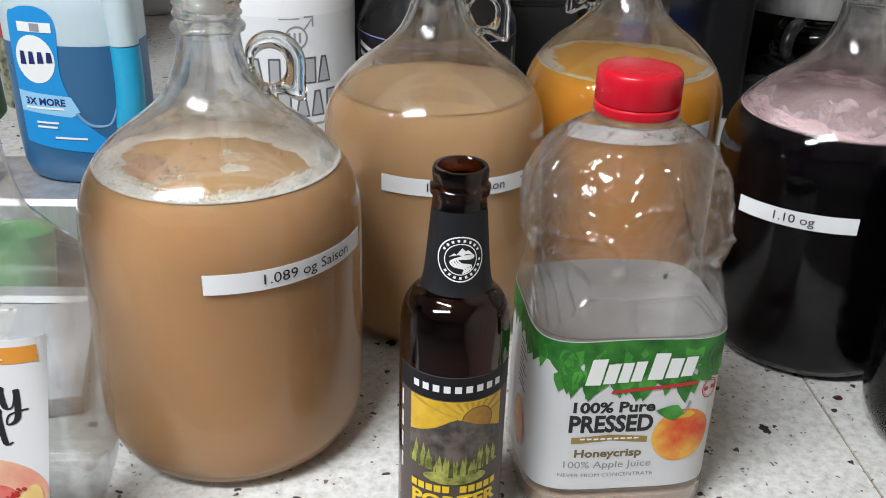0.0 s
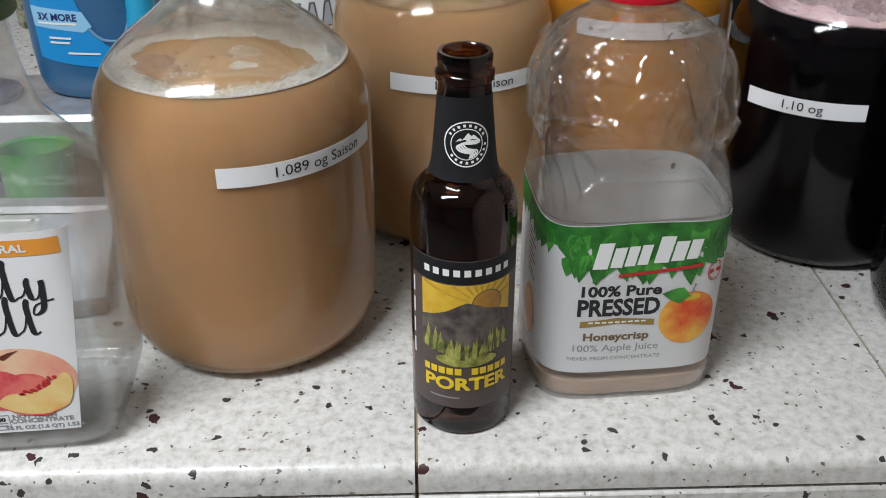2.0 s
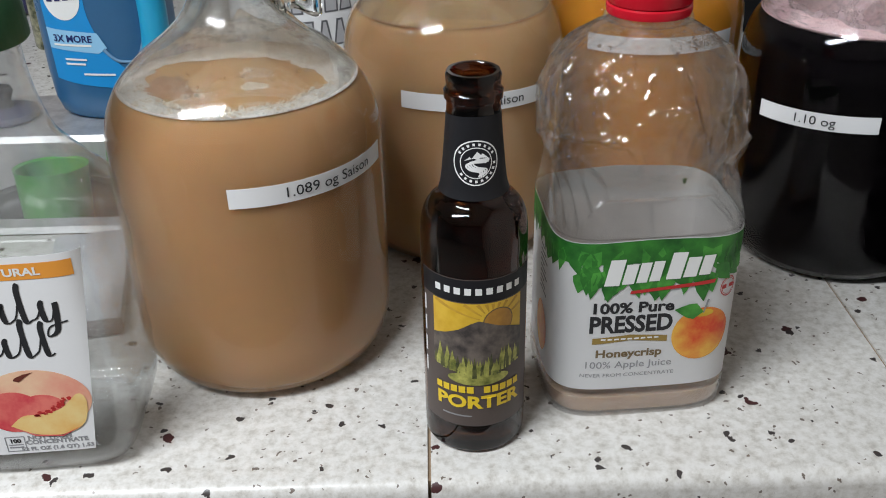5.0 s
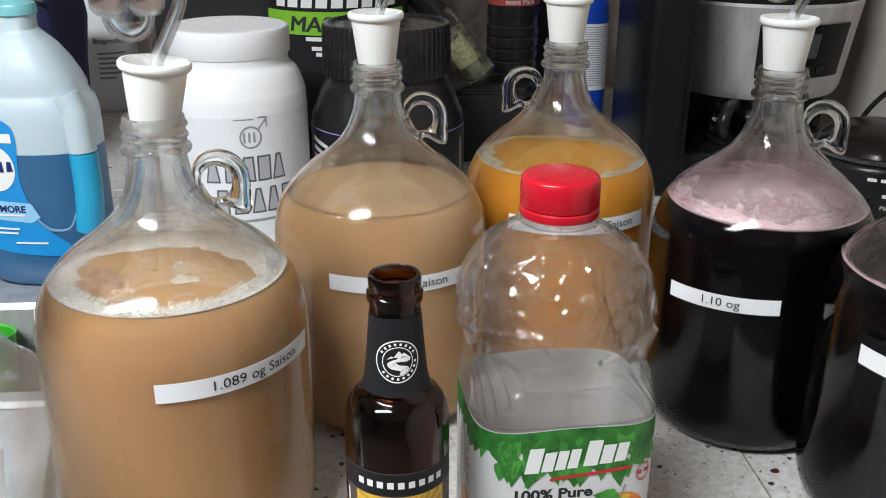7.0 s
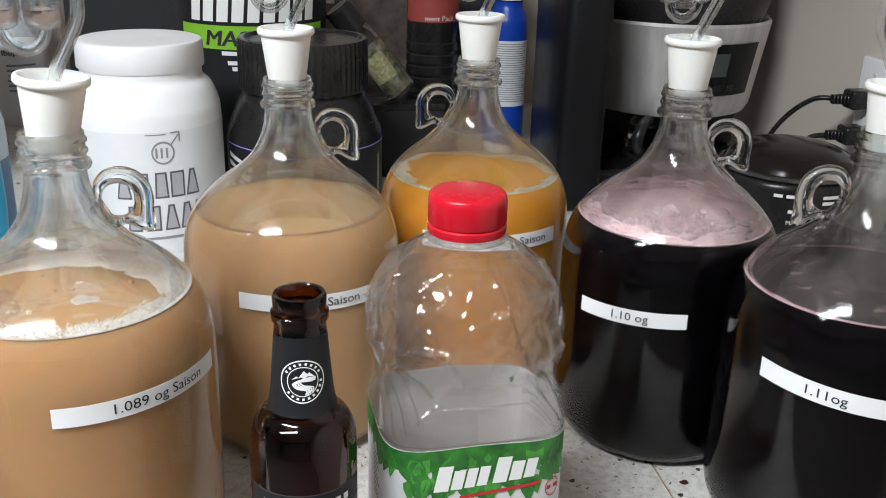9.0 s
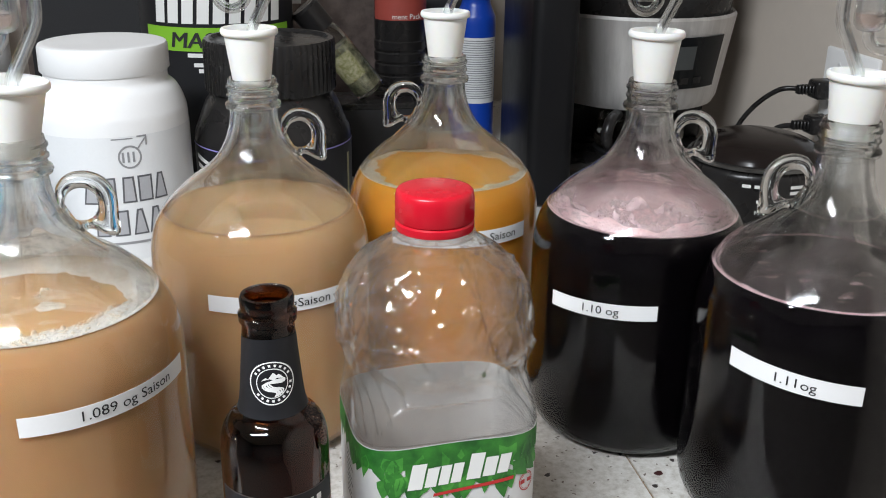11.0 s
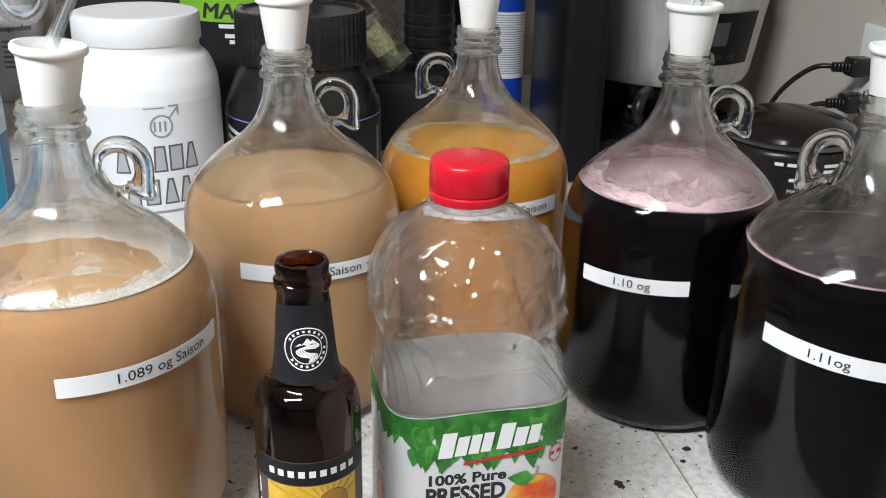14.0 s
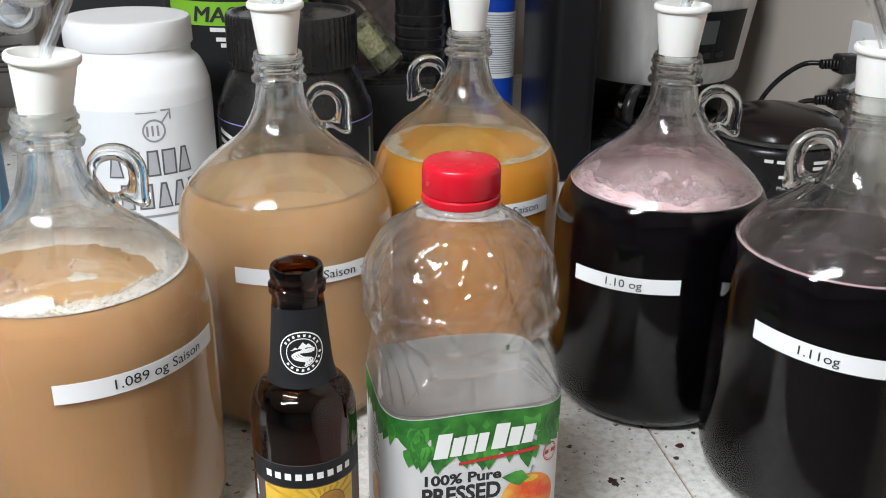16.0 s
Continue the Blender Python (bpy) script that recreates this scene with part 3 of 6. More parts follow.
# ---- jugs ----
JUG = [(0.0, 0.006), (0.046, 0.004), (0.060, 0.0), (0.070, 0.002), (0.0795, 0.011), (0.0848, 0.028), (0.0857, 0.06), (0.0857, 0.11), (0.0857, 0.150), (0.0845, 0.167),
       (0.0800, 0.182), (0.0712, 0.196), (0.0580, 0.209), (0.0430, 0.220), (0.0310, 0.231), (0.0236, 0.243), (0.0192, 0.256), (0.0178, 0.266)]
JUG_NECK = [(0.0178, 0.266), (0.0176, 0.2685), (0.0205, 0.2695), (0.0212, 0.2715), (0.0205, 0.2735), (0.0184, 0.2750), (0.0184, 0.2775), (0.0196, 0.2788), (0.0196, 0.2800),
            (0.0184, 0.2812), (0.0184, 0.2840), (0.0196, 0.2852), (0.0196, 0.2866), (0.0184, 0.2880), (0.0182, 0.2910), (0.0172, 0.2920), (0.0158, 0.2912)]
JUG_CURVE = smooth_profile(JUG, 5)


def jug_radius(v):
    """The jug's outer radius at height v."""
    pts = JUG_CURVE
    for (r0, z0), (r1, z1) in zip(pts[12:], pts[13:]):
        if z0 <= v <= z1 and z1 > z0:
            return r0 + (r1 - r0) * (v - z0) / (z1 - z0)
    return pts[-1][0] if v > 0.1 else 0.0857


def inner_radius(v):
    return jug_radius(v) - 0.0032


def liquid_mesh(level):
    wall = [(r - 0.0016, z) for r, z in JUG_CURVE if 0.02 < z < level - 0.0015 and r > 0.05]
    base = [(0.0, 0.0075), (0.045, 0.0058), (0.060, 0.0035), (0.069, 0.005), (0.0780, 0.013)]
    r = jug_radius(level) - 0.0016
    return lathe(base + wall + [(r, level - 0.0006), (r - 0.0018, level + 0.0006), (r - 0.006, level), (r * 0.5, level - 0.0004), (0.0, level - 0.0004)], 72)


def ragged_ring(level, r0, r1, high, seed, wave=0.006, petals=5, lift=0.0, back=0.0):
    """A raft of foam between a ragged inner radius r0 and the glass at r1."""
    rnd = random.Random(seed)
    phase = [rnd.uniform(0, 6.28) for _ in range(5)]
    bm = bmesh.new()
    seg, rings = 120, []
    for k in range(seg):
        a = 2 * math.pi * k / seg
        cut = r0 + wave * (math.sin(petals * a + phase[0]) * 0.5 + 0.35 * math.sin(2 * a + phase[1]) + 0.3 * math.sin(11 * a + phase[2]) + 0.2 * math.sin(23 * a + phase[3]))
        cut = max(cut - back * max(0.0, math.sin(a + 0.35)), 0.0)
        row = []
        for f, h in ((0.0, 0.0), (0.08, 0.7), (0.4, 1.0), (0.8, 1.0), (1.0, 1.0)):
            r = cut + (r1 - cut) * f
            row.append(bm.verts.new((r * math.cos(a), r * math.sin(a), level + lift + high * h * (0.94 + 0.12 * rnd.random() * (0 < f < 1)))))
        rings.append(row)
    for a, b in zip(rings, rings[1:] + rings[:1]):
        for k in range(4):
            bm.faces.new((a[k], b[k], b[k + 1], a[k + 1]))
    bmesh.ops.recalc_face_normals(bm, faces=bm.faces)
    return bm


def coat_mesh(level, high, seed, behind=False):
    """A film on the inside of the shoulder, ragged at its upper edge."""
    rnd = random.Random(seed)
    phase = [rnd.uniform(0, 6.28) for _ in range(4)]
    bm = bmesh.new()
    rings = []
    for k in range(96):
        a = 2 * math.pi * k / 96
        top = high * (0.75 + 0.18 * math.sin(3 * a + phase[0]) + 0.12 * math.sin(7 * a + phase[1]) + 0.08 * math.sin(17 * a + phase[2]))
        if behind:
            top *= max(0.03, min(1.0, math.sin(a + 0.2) + 0.35))
        row = []
        for f in range(9):
            v = level - 0.001 + top * f / 8
            r = inner_radius(v) - 0.0006
            row.append(bm.verts.new((r * math.cos(a), r * math.sin(a), v)))
        rings.append(row)
    for a, b in zip(rings, rings[1:] + rings[:1]):
        for k in range(8):
            bm.faces.new((a[k], b[k], b[k + 1], a[k + 1]))
    return bm


def bubbles(level, r0, r1, count, seed, a0=0, a1=360, big=0.0016):
    rnd = random.Random(seed)
    out = bmesh.new()
    for _ in range(count):
        a, r, s = radians(rnd.uniform(a0, a1)), rnd.uniform(r0, r1), rnd.uniform(0.35, 1.0) ** 2 * big
        bmesh.ops.create_icosphere(out, subdivisions=1, radius=s, matrix=Matrix.Translation((r * math.cos(a), r * math.sin(a), level + s * 0.3)))
    return out


def wrinkled_patch(x, y, ru, rv, level, seed, high=0.0022):
    """A small ragged raft on a liquid, crumpled on top."""
    rnd = random.Random(seed)
    ph = [rnd.uniform(0, 6.28) for _ in range(4)]
    bm, rings = bmesh.new(), []
    for i in range(13):
        f = i / 12
        ring = []
        for k in range(48):
            a = 2 * math.pi * k / 48
            edge = 1 + 0.16 * math.sin(3 * a + ph[0]) + 0.10 * math.sin(5 * a + ph[1]) + 0.07 * math.sin(11 * a + ph[2])
            px, py = x + ru * f * edge * math.cos(a), y + rv * f * edge * math.sin(a)
            up = high * (1 - f ** 3) * (0.35 + 0.65 * abs(noise.noise(Vector((px * 260, py * 420, seed))))) if f < 1 else -0.0004
            ring.append(bm.verts.new((px, py, level + up)))
        rings.append(ring)
    for p, q in zip(rings, rings[1:]):
        for k in range(48):
            bm.faces.new((p[k], q[k], q[(k + 1) % 48], p[(k + 1) % 48]))
    bmesh.ops.remove_doubles(bm, verts=bm.verts, dist=1e-6)
    bmesh.ops.recalc_face_normals(bm, faces=bm.faces)
    return bm


def surface_film(level):
    """A dull skin on still wine, from the middle to the glass."""
    r = inner_radius(level) + 0.0008
    return lathe([(0.0, level + 0.0007), (r * 0.5, level + 0.0007), (r * 0.9, level + 0.0009), (r, level + 0.0012)], 72)


def build_airlock(stem, lean):
    """A clear twin-bubble fermentation lock standing in the stopper."""
    a = thing("airlock", "clear plastic fermentation airlock in a white stopper", "airlock", stem, lean, "airlocks on the jugs")
    pipe = [(0, 0, -0.02), (0.0005, 0, 0.002), (0.003, 0, 0.010), (0.0165, 0, 0.036), (0.0184, 0, 0.041), (0.0190, 0, 0.047), (0.0190, 0, 0.104), (0.016, 0, 0.111), (0.009, 0, 0.114), (0.002, 0, 0.110), (0, 0, 0.098)]
    part("pipe", tube(pipe, 0.0041, 16), AIRLOCK, a)
    part("bore", tube([(x, y, z) for x, y, z in pipe[:7]], 0.0021, 12), AIRLOCK, a)
    for x in (-0.0222, 0.0):
        wall = smooth_profile([(0.0032, 0.0), (0.0070, 0.0012), (0.0096, 0.0045), (0.0102, 0.010), (0.0102, 0.034), (0.0090, 0.041), (0.0042, 0.046), (0.0038, 0.056)], 4)
        b = part("bubble_chamber", lathe(wall + [(max(r - 0.0011, 0.0020), z + 0.0008) for r, z in reversed(wall)], 32, True), AIRLOCK, a)
        b.location = (x, 0, 0.034)
        part("water", lathe([(0.0, 0.0022), (0.0055, 0.0030), (0.0084, 0.0060), (0.0090, 0.010), (0.0090, 0.0115), (0.0, 0.0112)], 24), PINK_WATER, b)
    bend = [(-0.0111 + 0.0113 * math.cos(radians(t)), 0, 0.0345 + 0.0118 * math.sin(radians(t))) for t in range(0, -181, -12)]
    part("u_bend", tube(bend, 0.0038, 16), AIRLOCK, a)
    part("web", box(-0.0180, -0.0042, -0.0006, 0.0006, 0.030, 0.070, 0.0004, 1), AIRLOCK, a)
    return a


TAN_FOAM = bubbly_foam("tan_foam", (0.66, 0.50, 0.30), (0.86, 0.78, 0.64), 260.0, 0.95)
COPPER_FILM = blotched("coppery_film", (0.50, 0.25, 0.13), (0.72, 0.46, 0.30), 160, 0.22, coat=0.6)
WINE_SKIN = blotched("wine_skin", (0.018, 0.012, 0.013), (0.045, 0.032, 0.032), 60, 0.5)
STAIN = film_material("wine_stain", (0.075, 0.050, 0.050), 0.7, 40.0)
PINK_FLECKS = film_material("pink_flecks", (0.70, 0.50, 0.50), 0.03, 75.0)
BUBBLE = plain("bubble_skin", (0.78, 0.66, 0.52), 0.15, vary=0.1, coat=0.5)
PINK_WATER = glass("tinted_water", (0.95, 0.80, 0.76), 0.0, 1.33)


def ear_mesh():
    """A round-edged glass ear with a finger hole and a hooked tip."""
    outer = [(180, 0.0125), (158, 0.0150), (135, 0.0180), (112, 0.0200), (90, 0.0208), (60, 0.0214), (30, 0.0212), (5, 0.0208), (-15, 0.0214), (-30, 0.0238), (-41, 0.0276), (-48, 0.0284), (-55, 0.0252), (-65, 0.0186), (-78, 0.0158), (-92, 0.0172), (-108, 0.0168), (-135, 0.0138), (-158, 0.0124), (-180, 0.0125)]
    line = smooth_profile([(r, -a) for a, r in outer], 5)
    bm, rings = bmesh.new(), []
    for r, back in line[:-1]:
        a = radians(-back)
        hole = 0.0092 + 0.0012 * abs(math.sin(a))
        mid, half = (r + hole) / 2, (r - hole) / 2
        thick = min(0.0050, half * 1.15 + 0.0012)
        rings.append([bm.verts.new(((0.0335 + (mid + half * math.cos(t)) * math.cos(a)), thick * math.sin(t), 0.2478 + (mid + half * math.cos(t)) * math.sin(a))) for t in (2 * math.pi * k / 18 for k in range(18))])
    for p, q in zip(rings, rings[1:] + rings[:1]):
        for k in range(18):
            bm.faces.new((p[k], p[(k + 1) % 18], q[(k + 1) % 18], q[k]))
    bmesh.ops.recalc_face_normals(bm, faces=bm.faces)
    return bm


def build_jug(place, ear, label, liquid, level, strip=None, words=(), foam=None, seed=1, strip_label="", ear_turn=0.0):
    j = thing("glass_jug", label, "jug", (*place, TOP), 0, "gallon jugs on the worktop")
    outer = JUG_CURVE + JUG_NECK[1:]
    inner = [(0.0155, 0.289), (0.0150, 0.266)] + [(max(r - 0.0032, 0.0142), z) for r, z in reversed(JUG_CURVE) if z > 0.012 and r > 0.016] + [(0.068, 0.0085), (0.045, 0.009), (0.0, 0.0105)]
    part("glass_body", lathe(outer + inner, 96), WINE_GLASS if liquid is WINE else JUG_GLASS, j, "clear glass jug body with a threaded neck")
    # the ear-shaped finger handle with its curled tip
    h = part("handle", ear_mesh(), GLASS, j, "small looped glass finger handle")
    h2 = part("handle_root", tube(arc([(0.0205, 0, 0.2450), (0.0262, 0, 0.2362), (0.0345, 0, 0.2262), (0.0440, 0, 0.2180)], 5), [0.0050 - 0.0002 * i for i in range(16)], 14), GLASS, j)
    for o in (h, h2):
        o.rotation_euler = (0, 0, radians(ear))
    part("liquid", liquid_mesh(level), liquid, j)
    if foam == "ring":
        part("foam", ragged_ring(level, 0.0575, inner_radius(level) + 0.001, 0.0016, seed, 0.0050, 4, 0.0, 0.020), FOAM, j, "pale ragged ring of foam")
        tagged(part("bubbles", bubbles(level + 0.0010, 0.058, inner_radius(level) - 0.001, 260, seed, 190, 355, 0.0015), BUBBLE, j), kind="stuff")
        tagged(part("floating_bubbles", bubbles(level - 0.0006, 0.0, 0.05, 26, seed + 1, big=0.0022), FILM, j), kind="stuff")
        tagged(part("bubble_line", bubbles(level + 0.0008, 0.0555, 0.0585, 60, seed + 7, 225, 330, 0.0021), BUBBLE, j), kind="stuff")
        part("wrinkled_film", wrinkled_patch(-0.042, -0.020, 0.017, 0.021, level + 0.0003, seed), COPPER_FILM, j, "wrinkled coppery yeast film")
        part("bubble_raft", wrinkled_patch(0.012, -0.018, 0.0085, 0.0060, level + 0.0004, seed + 2, 0.0012), FOAM, j)
        tagged(part("glinting_bubbles", merge(*[bubbles(level, r0, r1, c, seed + q, a0, a1, 0.0024) for q, (r0, r1, c, a0, a1) in enumerate(((0.030, 0.044, 7, 232, 262), (0.004, 0.012, 3, 40, 110)))]), BUBBLE, j), kind="stuff")
        # splashed film drying on the shoulder above
        part("foam_film", ragged_ring(level, 0.062, inner_radius(level) + 0.001, 0.0008, seed + 3, 0.009, 3, 0.0003, 0.012), FOAM, j)
        part("foam_coat", coat_mesh(level, 0.032, seed, True), PALE_COAT, j)
    elif foam == "thin":
        part("foam", ragged_ring(level, inner_radius(level) - 0.0035, inner_radius(level) + 0.001, 0.0008, seed, 0.001), FILM, j)
        tagged(part("bubbles", bubbles(level, 0.0, 0.05, 4, seed, big=0.0011), liquid, j), kind="stuff")
    elif foam == "ragged":
        part("foam", ragged_ring(level, 0.0655, inner_radius(level) + 0.001, 0.0008, seed, 0.008, 3, 0.0, 0.008), TAN_FOAM, j, "thin pale ragged foam at the glass")
    elif foam == "pink":
        part("foam", ragged_ring(level, 0.0, inner_radius(level) + 0.001, 0.0022, seed, 0.0), PINK_FOAM, j, "dusky pink foam on dark wine")
        tagged(part("bubbles", bubbles(level + 0.0022, 0.008, inner_radius(level) - 0.004, 150, seed, big=0.0013), PINK_FOAM, j), kind="stuff")
        part("foam_band", coat_mesh(level, 0.0135, seed + 5), PINK_FOAM, j)
        part("foam_coat", coat_mesh(level, 0.026, seed), PINK_COAT, j)
    elif foam == "pink ring":
        part("foam", ragged_ring(level, inner_radius(level) - 0.0045, inner_radius(level) + 0.001, 0.0016, seed, 0.0012), PINK_FOAM, j, "thin pink ring of foam")
        part("wine_skin", surface_film(level), WINE_SKIN, j, "dull brownish skin with pink flecks")
        tagged(part("flecks", merge(*[wrinkled_patch(0.06 * math.cos(a) * q, 0.06 * math.sin(a) * q, 0.0045, 0.0022, level + 0.001, seed + i, 0.0005) for i, (a, q) in enumerate(((3.3, 0.75), (3.7, 0.5), (4.4, 0.8), (2.7, 0.7), (4.9, 0.45), (2.2, 0.8)))]), PINK_FOAM, j), kind="stuff")
        part("foam_coat", coat_mesh(level + 0.004, 0.030, seed), PINK_FLECKS, j)
        part("wine_stain", coat_mesh(level, 0.046, seed + 3), STAIN, j)
    if strip:
        middle, long, v0, tall, rise = strip
        upright = round_side(lambda v: 0.0857, middle)

        def side(u, v, lift):
            return upright(u, v + rise * u / long, lift)
        s = part("strip_label", slab(bent(flat(rect(-long / 2, long / 2, v0, v0 + tall), 0.002), side, 0.0004), 0.0002), PAPER, j, strip_label or "white paper strip label")
        for text, u, size in words:
            part("lettering", bent(lettering(text, size, u, v0 + tall * 0.28, stretch=1.13), side, 0.0008), INK, s)
    return j


def build_stopper(place, sink=0.0, lean=0.0):
    s = thing("rubber_stopper", "white rubber stopper pressed into a jug's neck", "stopper", (*place, TOP + 0.282), 0, "stoppers in the jugs")
    s.matrix_world = pose(*place, TOP + 0.282 - sink, 0, lean, 0)
    part("plug", lathe([(0.0, 0.0030), (0.0126, 0.0030), (0.0134, 0.0040), (0.0140, 0.0060), (0.0187, 0.0412), (0.0160, 0.0412), (0.0155, 0.0360), (0.0045, 0.0350), (0.0042, 0.008), (0.0, 0.008)], 56), STOPPER, s)
    part("rim", lathe([(0.0160, 0.0411), (0.0190, 0.0411), (0.0204, 0.0418), (0.0212, 0.0430), (0.0212, 0.0454), (0.0204, 0.0467), (0.0190, 0.0470), (0.0180, 0.0462), (0.0162, 0.0420)], 56, True), STOPPER, s)
    return s


JUGS = [
    # place, ear, label, liquid, level, strip (middle angle, length, height, width, rise), words, foam
    ((-0.140, 0.103), 6, "glass gallon jug of cloudy brown cider with foam", CIDER, 0.191, (-50, 0.114, 0.1436, 0.0122, -0.0005), [("1.089 og Saison", 0.0065, 0.0066)], "ring"),
    ((-0.004, 0.265), -6, "glass gallon jug of cloudy tan cider beside another", CIDER_PALE, 0.190, (-80, 0.112, 0.1345, 0.0128, -0.0035), [("1.0", -0.018, 0.0070), ("og", 0.004, 0.0070), ("Saison", 0.0235, 0.0070)], "thin"),
    ((0.160, 0.350), 168, "glass gallon jug of golden cider standing further back", CIDER_GOLD, 0.189, (-88, 0.126, 0.1450, 0.0136, -0.0005), [("Saison", 0.036, 0.0072)], "ragged"),
    ((0.298, 0.221), -12, "glass gallon jug of dark wine under thick pink foam", WINE, 0.1875, (-129.5, 0.087, 0.1255, 0.0122, 0.0042), [("1.10 og", 0.0, 0.0066)], "pink"),
    ((0.376, 0.078), 172, "glass gallon jug of dark wine with a pink ring", WINE, 0.186, (-130.5, 0.086, 0.1340, 0.0132, -0.0075), [("1.11og", 0.001, 0.0066)], "pink ring"),
]


# ---- beer bottle ----
def build_beer():
    b = thing("beer_bottle", "brown glass longneck beer bottle, open, with printed labels", "bottle", (0, 0, TOP))
    pts = [(0.0, 0.004), (0.020, 0.002), (0.026, 0.0), (0.0285, 0.002), (0.0300, 0.007), (0.0300, 0.04), (0.0300, 0.09), (0.0300, 0.124), (0.0299, 0.136), (0.0292, 0.145), (0.0274, 0.1520), (0.0242, 0.1570), (0.0206, 0.1603), (0.0184, 0.1650), (0.0171, 0.173), (0.0160, 0.185), (0.0149, 0.198), (0.0139, 0.212)]
    curve = smooth_profile(pts, 5)
    lip = [(0.0141, 0.2135), (0.0153, 0.2145), (0.0155, 0.2185), (0.0143, 0.2200), (0.0140, 0.2215), (0.0143, 0.2228), (0.0145, 0.2268), (0.0136, 0.2286), (0.0118, 0.2286), (0.0106, 0.2270)]
    inner = [(0.0102, 0.212)] + [(max(r - 0.0028, 0.0102), z) for r, z in reversed(curve) if z > 0.012 and r > 0.0155] + [(0.022, 0.0085), (0.0, 0.0095)]
    part("glass_body", lathe(curve + lip + inner, 72), AMBER, b, "dark amber glass with a crown lip")

    def radius_at(v):
        for (r0, z0), (r1, z1) in zip(curve[12:], curve[13:]):
            if z0 <= v <= z1 and z1 > z0:
                return r0 + (r1 - r0) * (v - z0) / (z1 - z0)
        return curve[-1][0] if v > 0.1 else 0.0300
    full_lift = round_side(radius_at, -88)

    def side(u, v, lift):
        return full_lift(u, v, lift * 0.5)

    def lay(name, shape, lift, material, parent, fine=0.0015, label=""):
        return part(name, bent(flat(shape, fine), side, lift), material, parent, label)
    # neck label, all round
    neck = bmesh.new()
    bmesh.ops.create_grid(neck, x_segments=64, y_segments=14, size=0.5)
    for w in neck.verts:
        v = 0.1633 + (w.co.y + 0.5) * 0.043 + (0.002 * math.cos(2 * math.pi * w.co.x) if w.co.y > 0 else 0)
        w.co = Vector(side(w.co.x * 2 * math.pi * radius_at(v), v, 0.0003))
    nl = part("neck_label", neck, LABEL_BLACK, b, "black paper neck label with a round badge")
    cz = 0.1838
    ring = bmesh.new()
    for r0, r1 in ((0.0116, 0.0123), (0.0080, 0.0085)):
        for k in range(56):
            a, c = 2 * math.pi * k / 56, 2 * math.pi * (k + 1) / 56
            ring.faces.new([ring.verts.new((r * math.cos(t), 0, cz + r * math.sin(t))) for r, t in ((r0, a), (r1, a), (r1, c), (r0, c))])
    for k in range(19):       # plain marks round the badge
        a = radians(165 - k * 17.0)
        if k == 9 or k == 0:
            continue
        c, s = math.cos(a), math.sin(a)
        ring.faces.new([ring.verts.new((r * c - w * s, 0, cz + r * s + w * c)) for r, w in ((0.0093, -0.0006), (0.0107, -0.0007), (0.0107, 0.0007), (0.0093, 0.0006))])
    part("badge", bent(ring, side, 0.0007), WHITE_INK, nl)
    peaks = [(-0.0060, cz + 0.0012), (-0.0034, cz + 0.0034), (-0.0022, cz + 0.0026), (0.0006, cz + 0.0062), (0.0024, cz + 0.0044), (0.0034, cz + 0.0052), (0.0066, cz + 0.0022), (0.0024, cz + 0.0030), (0.0008, cz + 0.0018), (-0.0012, cz + 0.0026)]
    part("badge_picture", bent(flat(peaks), side, 0.0007), WHITE_INK, nl)
    bends = [(0.0066, 0.0008), (-0.0010, 0.0008), (-0.0040, -0.0010), (-0.0020, -0.0032), (0.0030, -0.0046), (0.0022, -0.0074)]
    for off, wide in ((0.0, 0.0006), (0.0016, 0.00045), (-0.0015, 0.00045), (0.0030, 0.0004)):
        bm, pairs = bmesh.new(), []
        line = arc([(u + off * 0.8, 0, cz + v + off * 0.35) for u, v in bends], 6)
        for k, p in enumerate(line):
            way = (line[min(k + 1, len(line) - 1)] - line[max(k - 1, 0)]).normalized()
            if math.hypot(p.x, p.z - cz) < 0.0078:
                pairs.append([bm.verts.new((p.x - way.z * wide, 0, p.z + way.x * wide)), bm.verts.new((p.x + way.z * wide, 0, p.z - way.x * wide))])
        for p, q in zip(pairs, pairs[1:]):
            bm.faces.new((p[0], p[1], q[1], q[0]))
        part("badge_river", bent(bm, side, 0.0007), WHITE_INK, nl)
    # body label
    U = 0.0375
    body = lay("body_label", rect(-U, U, 0.022, 0.122), 0.0003, LABEL_BROWN, b, 0.0012, "dark printed label with a yellow mountain scene")
    lay("brand_band", rect(-U, U, 0.1075, 0.1215), 0.0006, LABEL_BLACK, body)
    for k in range(9):
        u = -0.0236 + k * 0.0059
        lay("band_mark", rect(u - 0.0018, u + 0.0018, 0.1124, 0.1166), 0.0009, WHITE_INK, body)
    lay("sky_print", rect(-0.0275, 0.0275, 0.080, 0.1068), 0.0006, YELLOW, body)
    for k in range(9):
        a = radians(20 + k * 17.5)
        d, n = Vector((math.cos(a), math.sin(a))), Vector((-math.sin(a), math.cos(a)))
        o = Vector((0.008, 0.094))
        far = min(((0.0268 - o.x) / d.x) if d.x > 0.01 else ((-0.0268 - o.x) / d.x) if d.x < -0.01 else 9, (0.1062 - o.y) / d.y)
        p, q = o + d * 0.008, o + d * far
        lay("ray_print", [tuple(p - n * 0.0003), tuple(q - n * 0.0011), tuple(q + n * 0.0011), tuple(p + n * 0.0003)], 0.0008, SUN_INK, body)
    lay("sun_rim", disc(0.0115, 0.0938, 0.0092, n=28), 0.0009, BROWN_INK, body)
